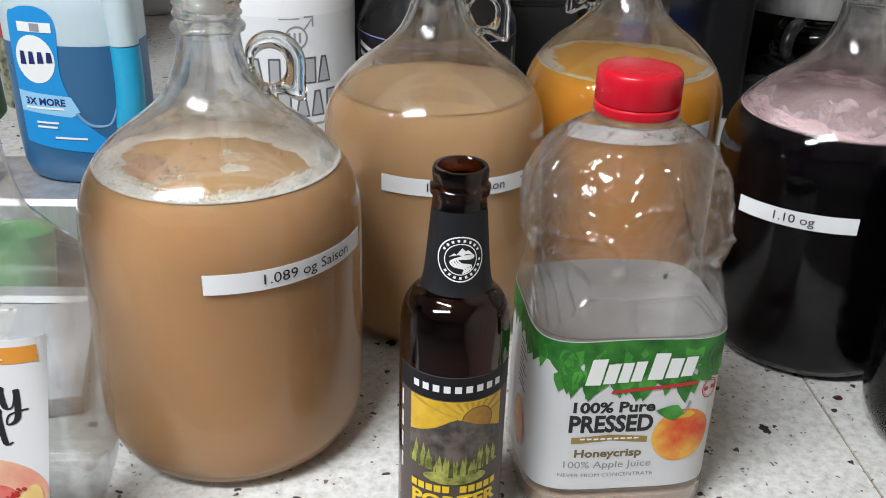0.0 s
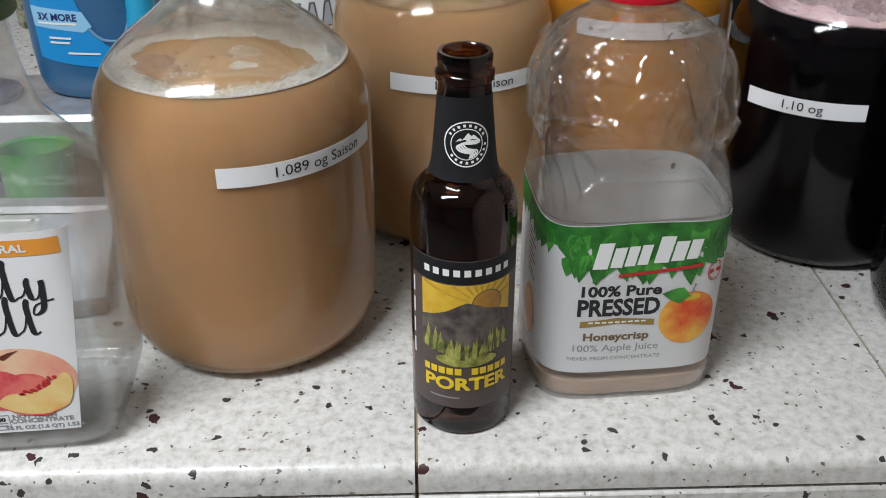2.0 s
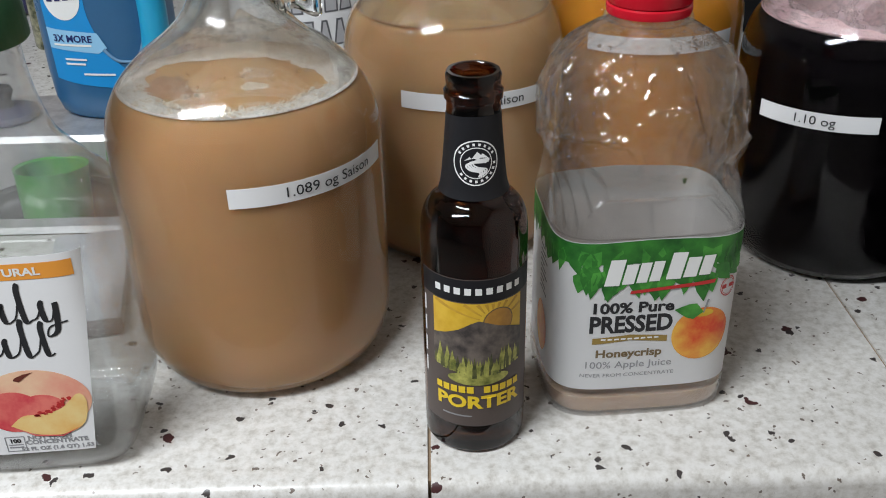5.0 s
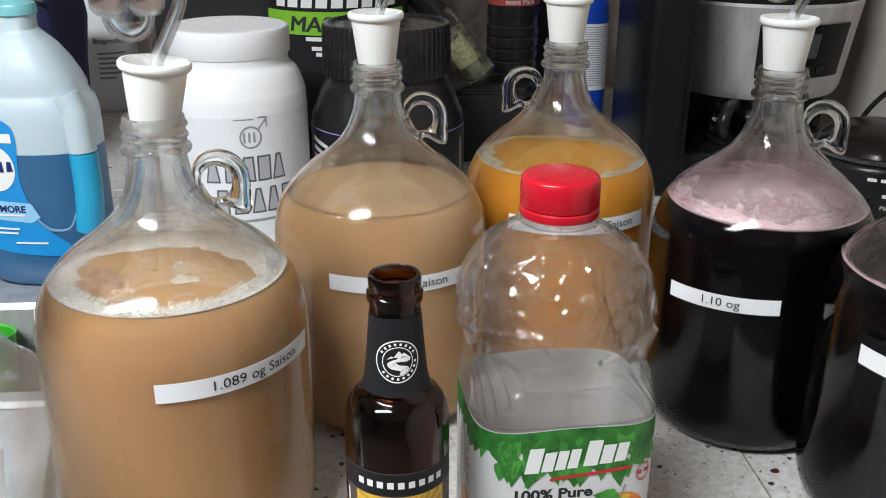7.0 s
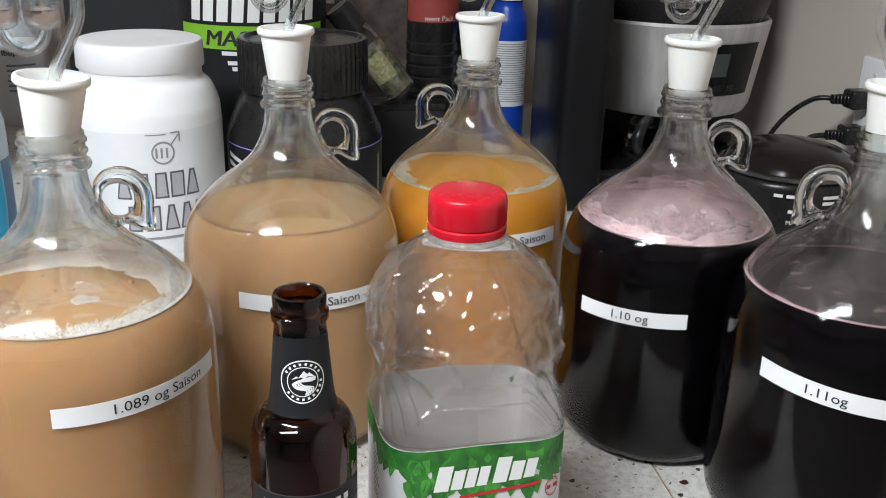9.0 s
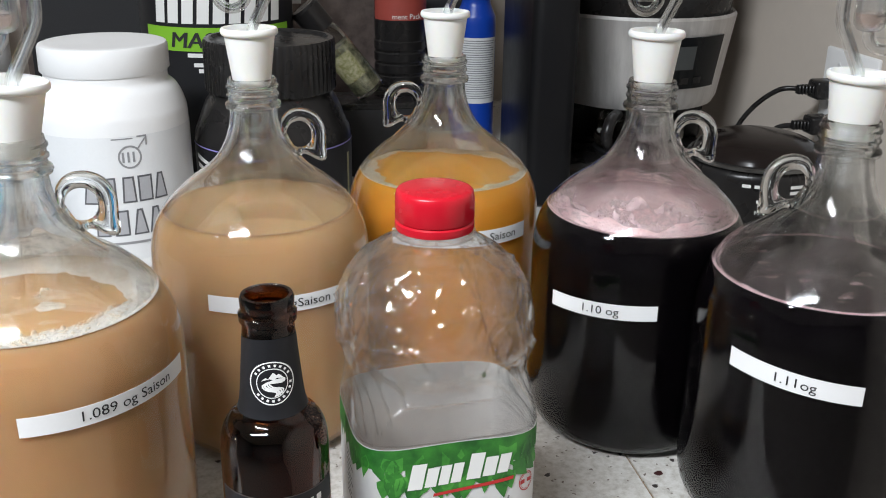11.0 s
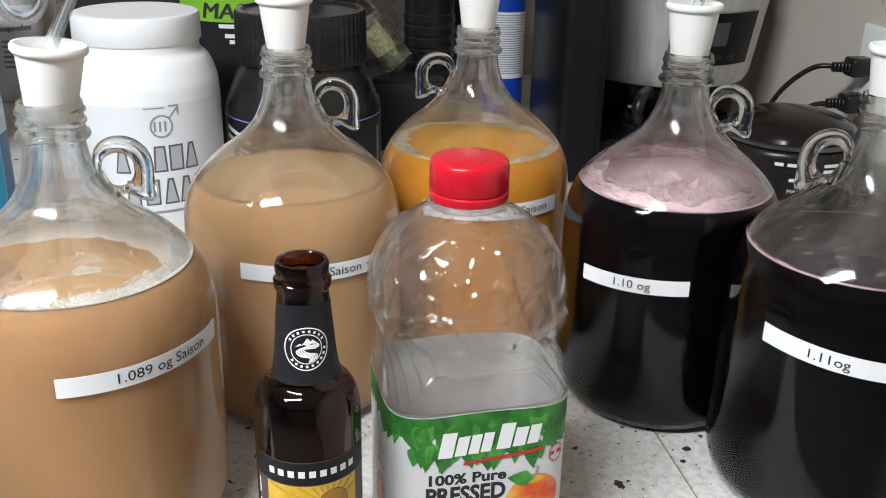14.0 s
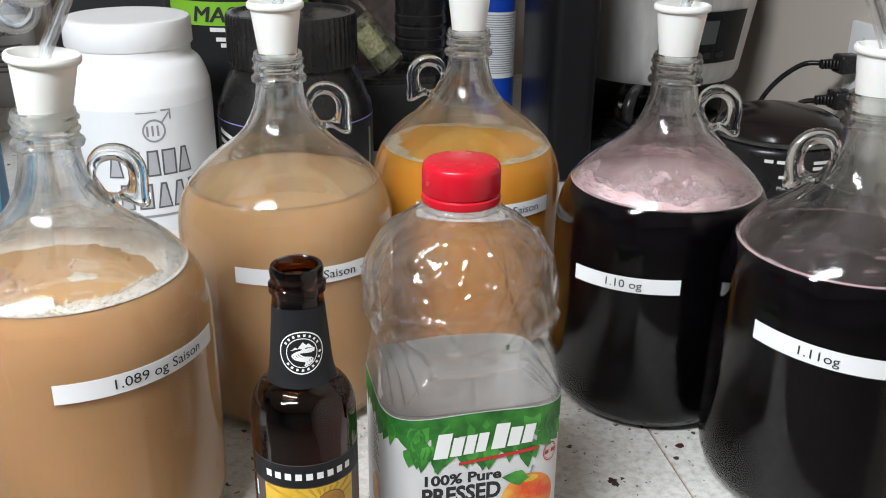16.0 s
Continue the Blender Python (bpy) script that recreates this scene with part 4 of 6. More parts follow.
    lay("sun_print", disc(0.0115, 0.0938, 0.0085, n=28), 0.0010, SUN_DISC, body)
    lay("mountain_print", [(-0.0275, 0.0660), (0.0275, 0.0660), (0.0275, 0.0845), (0.0195, 0.0885), (0.0110, 0.0915), (0.0042, 0.0945), (0.0000, 0.0958), (-0.004, 0.0942), (-0.0115, 0.0895), (-0.0190, 0.0862), (-0.0275, 0.0835)], 0.0012, MOUNTAIN, body)
    rnd = random.Random(4)
    for k in range(34):
        u = -0.0258 + 0.00156 * k
        low = 0.0575 + 0.0040 * math.cos(u * 90) * -1 + 0.004 + rnd.uniform(-0.0015, 0.0015)
        tall, w = rnd.uniform(0.008, 0.0165), rnd.uniform(0.0013, 0.0021)
        lay("tree_print", [(u - w, low), (u + w, low), (u + w * 0.85, low + tall * 0.30), (u + w * 0.95, low + tall * 0.38), (u + w * 0.45, low + tall * 0.70), (u, low + tall), (u - w * 0.45, low + tall * 0.68), (u - w * 0.9, low + tall * 0.40), (u - w * 0.8, low + tall * 0.30)], 0.0014 + 0.00006 * (k % 4), TREE_INK if k % 3 else TREE_DARK, body, 0)
    lay("meadow_print", disc(0.0, 0.0565, 0.018, 0.0045, 24), 0.0013, TREE_INK, body)
    for k, w in enumerate((0.0042,) * 5 + (0.0,) + (0.0042,) * 5):
        if w:
            u = -0.0238 + k * 0.00475
            lay("title_mark", rect(u - 0.0019, u + 0.0019, 0.0464, 0.0510), 0.0014, YELLOW_TEXT, body)
    part("lettering", bent(lettering("PORTER", 0.0086, 0.0, 0.0358, stretch=1.18, bold=0.00045), side, 0.0014), YELLOW_TEXT, body)
    lay("small_print", rect(-0.022, -0.004, 0.0290, 0.0300), 0.0008, GREY_INK, body)
    # text bars on the wrap round the side
    for k in range(4):
        lay("side_print", rect(-0.0362, -0.0345, 0.052 + k * 0.014, 0.062 + k * 0.014), 0.0008, WHITE_INK, body)
    return b


# ---- square juice bottle ----
def squircle(half, power, a):
    c, s = math.cos(a), math.sin(a)
    return half * math.copysign(abs(c) ** (2 / power), c), half * math.copysign(abs(s) ** (2 / power), s)


def square_side(half, power):
    """The upright side of a rounded square body: u runs round it from the middle of its front."""
    steps = 720
    pts = [Vector(squircle(half, power, -math.pi / 2 + 2 * math.pi * k / steps)) for k in range(steps + 1)]
    run = [0.0]
    for a, b in zip(pts, pts[1:]):
        run.append(run[-1] + (b - a).length)

    def surface(u, v, lift):
        u = u % run[-1]
        k = min(int(np.searchsorted(run, u)), steps)
        k = max(k, 1)
        f = (u - run[k - 1]) / max(run[k] - run[k - 1], 1e-9)
        p = pts[k - 1].lerp(pts[k], f)
        q = (pts[k] - pts[k - 1]).normalized()
        return (p.x + q.y * lift, p.y - q.x * lift, v)
    return surface, run[-1]


def shallow(y, v):
    """The lower body is less deep than wide; its front stays where the dome's is."""
    k = min(max((v - 0.135) / 0.055, 0.0), 1.0)
    return y * (0.87 + 0.13 * k) - 0.0074 * (1 - k)


def build_juice():
    b = thing("juice_bottle", "empty clear square plastic juice bottle with a red cap", "bottle", (0.100, 0.060, TOP), 4.0)
    shape = [(0.0, 0.004, 5), (0.030, 0.002, 5), (0.0535, 0.0, 4.6), (0.0566, 0.0022, 4.6), (0.0578, 0.009, 4.6), (0.0580, 0.018, 4.6), (0.0570, 0.023, 4.6), (0.0570, 0.070, 4.6), (0.0570, 0.121, 4.6), (0.0578, 0.127, 4.4), (0.0562, 0.134, 4.0),
             (0.0545, 0.146, 3.2), (0.0560, 0.158, 2.7), (0.0585, 0.172, 2.3), (0.0588, 0.188, 2.1), (0.0550, 0.202, 2.0), (0.0450, 0.2155, 2.0), (0.0320, 0.2245, 2.0), (0.0235, 0.2290, 2.0), (0.0205, 0.2325, 2.0), (0.0205, 0.2420, 2.0), (0.0185, 0.2420, 2.0)]
    shape = [(r, v if v < 0.13 else 0.13 + (v - 0.13) * 1.056, n) for r, v, n in shape]
    rows = []
    for i in range(len(shape) - 1):
        p = [Vector(shape[min(max(k, 0), len(shape) - 1)]) for k in (i - 1, i, i + 1, i + 2)]
        fine = 14 if shape[i][1] > 0.12 else 4
        for s in range(fine):
            t = s / fine
            rows.append(0.5 * (2 * p[1] + (p[2] - p[0]) * t + (2 * p[0] - 5 * p[1] + 4 * p[2] - p[3]) * t * t + (3 * p[1] - p[0] - 3 * p[2] + p[3]) * t ** 3))
    rows.append(Vector(shape[-1]))

    def swell(a, v):
        """Slanting flutes at the waist, an arched panel and shallow embossed leaves on the dome."""
        if v < 0.128 or v > 0.232:
            return 0.0
        f = min((v - 0.128) / 0.006, (0.232 - v) / 0.012, 1.0)
        corner = abs(math.sin(2 * a)) ** 1.5
        flute = math.exp(-((v - 0.146) / 0.016) ** 2) * corner * 0.0018 * math.sin(22 * a + v * 330)
        groove = -0.0026 * math.exp(-((v - 0.1610 - 0.005 * math.sin(4 * a)) / 0.0050) ** 2) * corner
        # arch on the front: a raised line
        d = (a + math.pi / 2 + math.pi) % (2 * math.pi) - math.pi
        rise = 0.151 - 0.9 * max(0.0, abs(d) - 0.36) ** 1.35 * 0.12
        arch = 0.0018 * math.exp(-((v - rise) / 0.0016) ** 2) if abs(d) < 0.62 else 0.0
        # big curling ridges that climb the dome
        dome = min(max((v - 0.158) / 0.012, 0.0), 1.0)
        curl = abs(math.sin(2.5 * a + 48 * v + 0.9 * math.sin(4 * a - 36 * v)))
        ridge = 0.0024 * math.exp(-(curl / 0.13) ** 2) * dome
        q = noise.noise(Vector((math.cos(a) * 3.6, math.sin(a) * 3.6, v * 66)))
        leaf_ = 0.0017 * math.exp(-(q / 0.060) ** 2) * dome
        soft = 0.0016 * noise.noise(Vector((math.cos(a) * 1.7 + 7, math.sin(a) * 1.7, v * 34))) * dome
        return f * (flute + groove + arch + ridge + leaf_ + soft)
    bm = bmesh.new()
    rings, seg = [], 224
    for skin in (0.0, 0.0006):
        for r, v, n in (rows if skin == 0.0 else list(reversed([w for w in rows if w[1] > 0.0015 or w[0] < 0.01]))):
            r = max(r - skin, 0.0)
            v = v + (skin if v < 0.02 else 0)
            ring = []
            for k in range(seg):
                a = 2 * math.pi * (k + 0.5) / seg
                x, y = squircle(r, max(n, 2.0), a)
                g = 1 + swell(a, v) / max(r, 0.01)
                ring.append(bm.verts.new((x * g, shallow(y * g, v), v)))
            rings.append(ring)
    for a, c in zip(rings, rings[1:]):
        for k in range(seg):
            bm.faces.new((a[k], a[(k + 1) % seg], c[(k + 1) % seg], c[k]))
    bmesh.ops.remove_doubles(bm, verts=bm.verts, dist=1e-6)
    bmesh.ops.recalc_face_normals(bm, faces=bm.faces)
    part("bottle_body", bm, PET, b, "clear rippled plastic, tinted by drops of juice")
    # the wet rest of juice in the foot
    rest = bmesh.new()
    rr = []
    for r, v in ((0.0, 0.0032), (0.0500, 0.0022), (0.0550, 0.0036), (0.0564, 0.0090), (0.0566, 0.0150), (0.0550, 0.0146), (0.0, 0.0146)):
        rr.append([rest.verts.new((x, shallow(y, v), v)) for x, y in (squircle(r, 4.5, 2 * math.pi * k / 80) for k in range(80))])
    for a, c in zip(rr, rr[1:]):
        for k in range(80):
            rest.faces.new((a[k], a[(k + 1) % 80], c[(k + 1) % 80], c[k]))
    bmesh.ops.remove_doubles(rest, verts=rest.verts, dist=1e-6)
    bmesh.ops.recalc_face_normals(rest, faces=rest.faces)
    part("juice_rest", rest, plain("thin_juice", (0.46, 0.335, 0.25), 0.35, vary=0.08, scale=20, bump=0, sss=0.4), b)
    drops = bmesh.new()
    rnd = random.Random(3)
    for _ in range(110):
        k = rnd.randrange(len(rows) - 120, len(rows) - 40)
        r, v, n = rows[k]
        x, y = squircle(r - 0.0022, max(n, 2.0), rnd.uniform(0, 6.28))
        y = shallow(y, v)
        bmesh.ops.create_icosphere(drops, subdivisions=1, radius=rnd.uniform(0.0004, 0.0010) * (1.5 if rnd.random() < 0.1 else 1), matrix=Matrix.Translation((x, y, v + rnd.uniform(-0.002, 0.002))))
    tagged(part("drops", drops, DROPS, b), kind="stuff")
    # cap with ribs
    cap = lathe([(0.0, 0.2575), (0.0200, 0.2573), (0.0218, 0.2569), (0.0229, 0.2556), (0.0234, 0.2520), (0.0235, 0.2398), (0.0229, 0.2388), (0.0215, 0.2388), (0.0215, 0.250), (0.0, 0.250)], 120)
    for w in cap.verts:
        r = math.hypot(w.co.x, w.co.y)
        if r > 0.0230 and 0.2390 < w.co.z < 0.2540:
            k = round(math.atan2(w.co.y, w.co.x) / (2 * math.pi / 120))
            g = 1 + (0.006 if k % 2 else -0.010)
            w.co.x, w.co.y = w.co.x * g, w.co.y * g
    c = part("cap", cap, RED_CAP, b, "ribbed red screw cap")
    c.location.z = 0.0062
    part("tamper_ring", lathe([(0.0215, 0.2326), (0.0232, 0.2328), (0.0238, 0.2345), (0.0237, 0.2374), (0.0228, 0.2383), (0.0215, 0.2384)], 64, True), RED_CAP, c)
    part("neck_collar", lathe([(0.0205, 0.2285), (0.0246, 0.2292), (0.0250, 0.2303), (0.0246, 0.2314), (0.0205, 0.2318)], 64, True), PET, b).location.z = 0.0062
    # label sleeve
    upright, around = square_side(0.0574, 4.6)

    def side(u, v, lift):
        v += 0.0008 * math.cos(u * 2 * math.pi / 0.11) * max(0.0, (v - 0.1) / 0.0165)
        x, y, z = upright(u, 0.022 + (v - 0.0275) * 1.157, lift * 0.4)
        return (x, shallow(y, 0.0), z)
    V0, V1 = 0.0275, 0.1165
    sleeve = part("label_sleeve", slab(bent(flat(rect(-around / 2 + 0.00002, around / 2 - 0.00002, V0, V1), 0.0018), side, 0.0002), 0.0001), SLEEVE, b, "white paper label printed with leaves and an apple")

    def lay(name, shape_, lift, material, fine=0.003):
        return part(name, bent(flat(shape_, fine), side, lift), material, sleeve)
    rnd = random.Random(9)
    lay("leaf_band", rect(-0.205, 0.205, 0.1040, 0.1163), 0.0008, LEAF_B)

    def leaf(u, v, long, wide, turn, lift, material):
        c, s = math.cos(radians(turn)), math.sin(radians(turn))
        pts = [(0, 0), (0.3, 0.5), (0.55, 0.42), (0.8, 0.2), (1, 0), (0.8, -0.2), (0.55, -0.42), (0.3, -0.5)]
        lay("leaf_print", [(u + long * x * c - wide * y * s, v + long * x * s + wide * y * c) for x, y in pts], lift, material, 0)
    for k in range(70):
        u = -0.200 + k * 0.0058
        dip = 0.010 + 0.012 * math.exp(-((u - 0.000) / 0.030) ** 2) + rnd.uniform(-0.003, 0.003)
        leaf(u, 0.112, dip + 0.004, rnd.uniform(0.007, 0.011), -90 + rnd.uniform(-38, 38), 0.0010 + 0.00006 * (k % 5), LEAF_A if k % 2 else LEAF_B)
    for k in range(22):
        u = -0.042 + k * 0.0041
        leaf(u, 0.100 + 0.004 * math.sin(k), rnd.uniform(0.013, 0.020), 0.010, -90 + (u + 0.002) * 800 + rnd.uniform(-25, 25), 0.0014 + 0.00005 * (k % 5), LEAF_B if k % 3 else LEAF_A)
    # the plain white shapes of the brand
    x = -0.0295
    for k, (w, h) in enumerate(((0.0092, 0.0148), (0.0074, 0.0112), (0.0066, 0.0112), (0.0066, 0.0112), (0.0, 0), (0.0092, 0.0148), (0.0082, 0.0112), (0.0074, 0.0112))):
        if w:
            v = 0.0920 + (x + 0.0295) * 0.06
            lay("brand_mark", [(x, v), (x + w * 0.95, v), (x + w * 0.95 + h * 0.22, v + h), (x + h * 0.22, v + h)], 0.0021, WHITE_INK, 0.002)
        x += w + 0.0009 if w else 0.0022
    lay("brand_ribbon", [(-0.014, 0.0868), (0.036, 0.0900), (0.0365, 0.0922), (-0.0135, 0.0886)], 0.0023, RED_INK, 0.002)

    def words(text, size, u, v, material, stretch=1.0, bold=0.0, slant=0.0):
        part("lettering", bent(lettering(text, size, u, v, "CENTER", stretch, bold, slant), side, 0.0007), material, sleeve)
    words("100% Pure", 0.0062, -0.0115, 0.0755, INK, 1.34, 0.0003)
    words("PRESSED", 0.0100, -0.0115, 0.0638, INK, 0.96, 0.0005)
    words("Honeycrisp", 0.0048, -0.0115, 0.0482, BROWN_INK, 1.32, 0.0002)
    words("100% Apple Juice", 0.0044, -0.0115, 0.0412, GREY_INK, 1.28)
    words("NEVER FROM CONCENTRATE", 0.0023, -0.0115, 0.0355, GREY_INK, 1.35)
    lay("gold_ribbon", [(-0.034, 0.0565), (-0.0115, 0.0585), (0.011, 0.0565), (0.011, 0.0602), (-0.0115, 0.0620), (-0.034, 0.0602)], 0.0010, GOLD_INK)
    for k in range(9):
        lay("ribbon_mark", rect(-0.029 + 0.0040 * k, -0.0262 + 0.0040 * k, 0.0590, 0.0600), 0.0014, WHITE_INK, 0)
    lay("apple_print", disc(0.0318, 0.0595, 0.0182, 0.0160, 34), 0.0012, APPLE)
    lay("apple_dimple", disc(0.0315, 0.0722, 0.0065, 0.0022, 20), 0.0016, YELLOW)
    lay("apple_stem", [(0.0310, 0.0722), (0.0318, 0.0722), (0.0345, 0.0800), (0.0332, 0.0805)], 0.0018, GREY_INK, 0)
    leaf(0.0315, 0.0730, 0.018, 0.0095, 172, 0.0019, LEAF_A)
    for r0, r1 in ((0.0052, 0.0058), (0.0044, 0.0047)):
        ring = bmesh.new()
        for k in range(32):
            a, d = 2 * math.pi * k / 32, 2 * math.pi * (k + 1) / 32
            ring.faces.new([ring.verts.new((0.0465 + r * math.cos(t), 0, 0.0855 + r * math.sin(t))) for r, t in ((r0, a), (r1, a), (r1, d), (r0, d))])
        part("seal_ring", bent(ring, side, 0.0012), RED_INK, sleeve)
    lay("seal_bar", rect(0.0418, 0.0512, 0.0843, 0.0867), 0.0014, RED_INK, 0)
    # the picture and facts on the flank
    lay("apple_print", disc(-0.088, 0.0500, 0.0150, 0.0150, 30), 0.0012, APPLE)
    for k in range(9):
        lay("flank_print", rect(-0.096, -0.076 - 0.004 * (k % 3), 0.072 + 0.0032 * k, 0.0732 + 0.0032 * k), 0.0010, GREY_INK, 0)
    return b


DROPS = glass("clear_drops", (1, 1, 1), 0.0, 1.33)
GOLD_INK = plain("gold_ink", (0.30, 0.20, 0.05), 0.5)


# ---- carafe of peach juice ----
def build_peach():
    b = thing("juice_carafe", "empty clear plastic juice carafe with a green cap", "bottle", (-0.257, 0.014, TOP), 4.0)
    shape = [(0.0, 0.004, 3), (0.035, 0.002, 3), (0.046, 0.0, 3), (0.053, 0.006, 3.2), (0.0565, 0.020, 3.4), (0.0570, 0.060, 3.4), (0.0560, 0.110, 3.2), (0.0545, 0.150, 3.0), (0.0520, 0.166, 2.6), (0.0440, 0.178, 2.3), (0.0350, 0.192, 2.0),
             (0.0300, 0.208, 2.0), (0.0272, 0.226, 2.0), (0.0265, 0.246, 2.0), (0.0245, 0.246, 2.0)]
    shape = [(r * 0.945, v, n * 1.7 if v < 0.160 else n) for r, v, n in shape]
    rows = []
    for i in range(len(shape) - 1):
        p = [Vector(shape[min(max(k, 0), len(shape) - 1)]) for k in (i - 1, i, i + 1, i + 2)]
        for s in range(4):
            t = s / 4
            rows.append(0.5 * (2 * p[1] + (p[2] - p[0]) * t + (2 * p[0] - 5 * p[1] + 4 * p[2] - p[3]) * t * t + (3 * p[1] - p[0] - 3 * p[2] + p[3]) * t ** 3))
    rows.append(Vector(shape[-1]))
    bm = bmesh.new()
    rings, seg = [], 88
    for skin in (0.0, 0.0007):
        for r, v, n in (rows if skin == 0.0 else list(reversed([w for w in rows if w[1] > 0.0015 or w[0] < 0.01]))):
            r, v = max(r - skin, 0.0), v + (skin if v < 0.02 else 0)
            ring = []
            for k in range(seg):
                a = 2 * math.pi * (k + 0.5) / seg
                x, y = squircle(r, max(n, 2.0), a)
                grip = 0.0014 * math.sin(v * 420) * max(0.0, math.cos(a)) ** 2 * (0.03 < v < 0.15)
                g = 1 + grip / max(r, 0.01)
                ring.append(bm.verts.new((x * g, y * g, v)))
            rings.append(ring)
    for a, c in zip(rings, rings[1:]):
        for k in range(seg):
            bm.faces.new((a[k], a[(k + 1) % seg], c[(k + 1) % seg], c[k]))
    bmesh.ops.remove_doubles(bm, verts=bm.verts, dist=1e-6)
    bmesh.ops.recalc_face_normals(bm, faces=bm.faces)
    part("bottle_body", bm, PEACH_PET, b, "thin clear plastic with a narrow neck")
    cap = lathe([(0.0, 0.276), (0.025, 0.276), (0.0290, 0.2745), (0.0305, 0.271), (0.0310, 0.246), (0.0300, 0.2445), (0.0280, 0.2445), (0.0280, 0.268), (0.0, 0.268)], 96)
    for w in cap.verts:
        if math.hypot(w.co.x, w.co.y) > 0.0302 and w.co.z < 0.270:
            k = round(math.atan2(w.co.y, w.co.x) / (2 * math.pi / 96))
            g = 1 + (0.014 if k % 2 else -0.008)
            w.co.x, w.co.y = w.co.x * g, w.co.y * g
    part("cap", cap, GREEN_CAP, b, "ribbed dark green screw cap")
    around_side, around = square_side(0.0541, 5.8)

    def side(u, v, lift):
        return around_side(u - 0.0095, v + 0.006, lift * 0.5)
    lab = part("label", slab(bent(flat([(-0.044, 0.014), (0.0425, 0.014), (0.0595, 0.1425), (-0.044, 0.1425)], 0.002), side, 0.0006), 0.0001), PAPER, b, "white paper label with a peach picture")

    def lay(name, shape_, lift, material, fine=0.003):
        return part(name, bent(flat(shape_, fine), side, lift), material, lab)
    lay("orange_band", rect(-0.042, 0.0535, 0.1290, 0.1385), 0.0010, ORANGE)
    part("lettering", bent(lettering("NATURAL", 0.0046, 0.0200, 0.1315, "CENTER", 1.2, 0.0002), side, 0.0014), WHITE_INK, lab)

    def stroke(points, thin=0.0005, thick=0.0011):
        """A brush line, thicker where it runs down."""
        line = [(p.x, p.z) for p in arc([(u, 0, v) for u, v in points], 7)]
        bm, edges = bmesh.new(), []
        for k, (u, v) in enumerate(line):
            (u0, v0), (u1, v1) = line[max(k - 1, 0)], line[min(k + 1, len(line) - 1)]
            way = Vector((u1 - u0, v1 - v0)).normalized()
            w = thin + thick * max(0.0, -way.y) ** 1.5
            edges.append([bm.verts.new((u - way.y * w, 0, v + way.x * w)), bm.verts.new((u + way.y * w, 0, v - way.x * w))])
        for p, q in zip(edges, edges[1:]):
            bm.faces.new((p[0], p[1], q[1], q[0]))
        part("brand_stroke", bent(bm, side, 0.0011), INK, lab)
    # flowing brush lines of the brand, two rows
    for v0, u0, n, kinds in ((0.103, -0.041, 8, "aallaoly"), (0.081, -0.034, 7, "looaclh")):
        line = []
        for k in range(n):
            u = u0 + k * 0.0102
            tall = {"l": 0.023, "h": 0.021, "y": 0.012}.get(kinds[k], 0.0115)
            line += [(u, v0 + tall * 0.25), (u + 0.0040, v0 + tall), (u + 0.0026, v0 + tall * 0.80), (u + 0.0036, v0 + 0.0005), (u + 0.0072, v0 + 0.0010)]
        if kinds[-1] == "y":
            line += [(u + 0.010, v0 + 0.011), (u + 0.0085, v0 - 0.006), (u + 0.0030, v0 - 0.010), (u + 0.005, v0 - 0.004), (u + 0.0145, v0 - 0.001)]
        stroke(line)
    # the peach, its leaf and the cut wedge before it
    lay("peach_print", disc(0.017, 0.0505, 0.0300, 0.0215, 40), 0.0010, PEACH)
    lay("peach_blush", disc(0.004, 0.0440, 0.0160, 0.0140, 28), 0.0012, PEACH_RED)
    lay("peach_blush", disc(0.020, 0.0470, 0.0120, 0.0080, 28), 0.0013, PEACH_RED)
    lay("peach_cleft", [(0.008, 0.0655), (0.011, 0.0645), (0.017, 0.0690), (0.020, 0.0706), (0.014, 0.0694), (0.009, 0.0672)], 0.0014, BROWN_RED, 0)
    lay("leaf_print", [(-0.016, 0.0640), (-0.004, 0.0660), (0.000, 0.0630), (-0.006, 0.0585), (-0.014, 0.0575)], 0.0015, LEAF_PALE, 0)
    wedge = [(p.x, p.z) for p in arc([(u, 0, v) for u, v in ((0.0000, 0.0345), (0.0080, 0.0410), (0.0190, 0.0415), (0.0300, 0.0450), (0.0400, 0.0540), (0.0440, 0.0480), (0.0400, 0.0330), (0.0270, 0.0265), (0.0120, 0.0280), (0.0000, 0.0345))], 5)[:-1]]
    lay("peach_slice", wedge, 0.0016, PEACH_FLESH)
    lay("slice_rim", [(0.0000, 0.0343), (0.0120, 0.0276), (0.0270, 0.0261), (0.0390, 0.0318), (0.0270, 0.0252), (0.0120, 0.0264)], 0.0018, PEACH_RED, 0)
    rnd = random.Random(21)
    for k in range(16):
        f = k / 15
        u, v = 0.0150 + 0.0190 * f, 0.0410 + 0.0105 * f ** 1.6
        for q in range(2):
            a, r = rnd.uniform(0, 6.28), rnd.uniform(0.0006, 0.0016)
            du, dv = rnd.uniform(-0.0016, 0.0016), rnd.uniform(-0.0012, 0.0014)
            lay("stone_mark", disc(u + du, v + dv, r, r * 0.7, 7), 0.0019, RED_INK, 0)
    for text, size, u, v in (("NOT FROM", 0.0030, 0.0190, 0.0238), ("CONCENTRATE", 0.0030, 0.0225, 0.0205), ("52 FL OZ (1.6 QT) 1.53 L", 0.0026, 0.0235, 0.0160)):
        part("lettering", bent(lettering(text, size, u, v, "CENTER", 1.15, 0.00015), side, 0.0010), GREY_INK, lab)
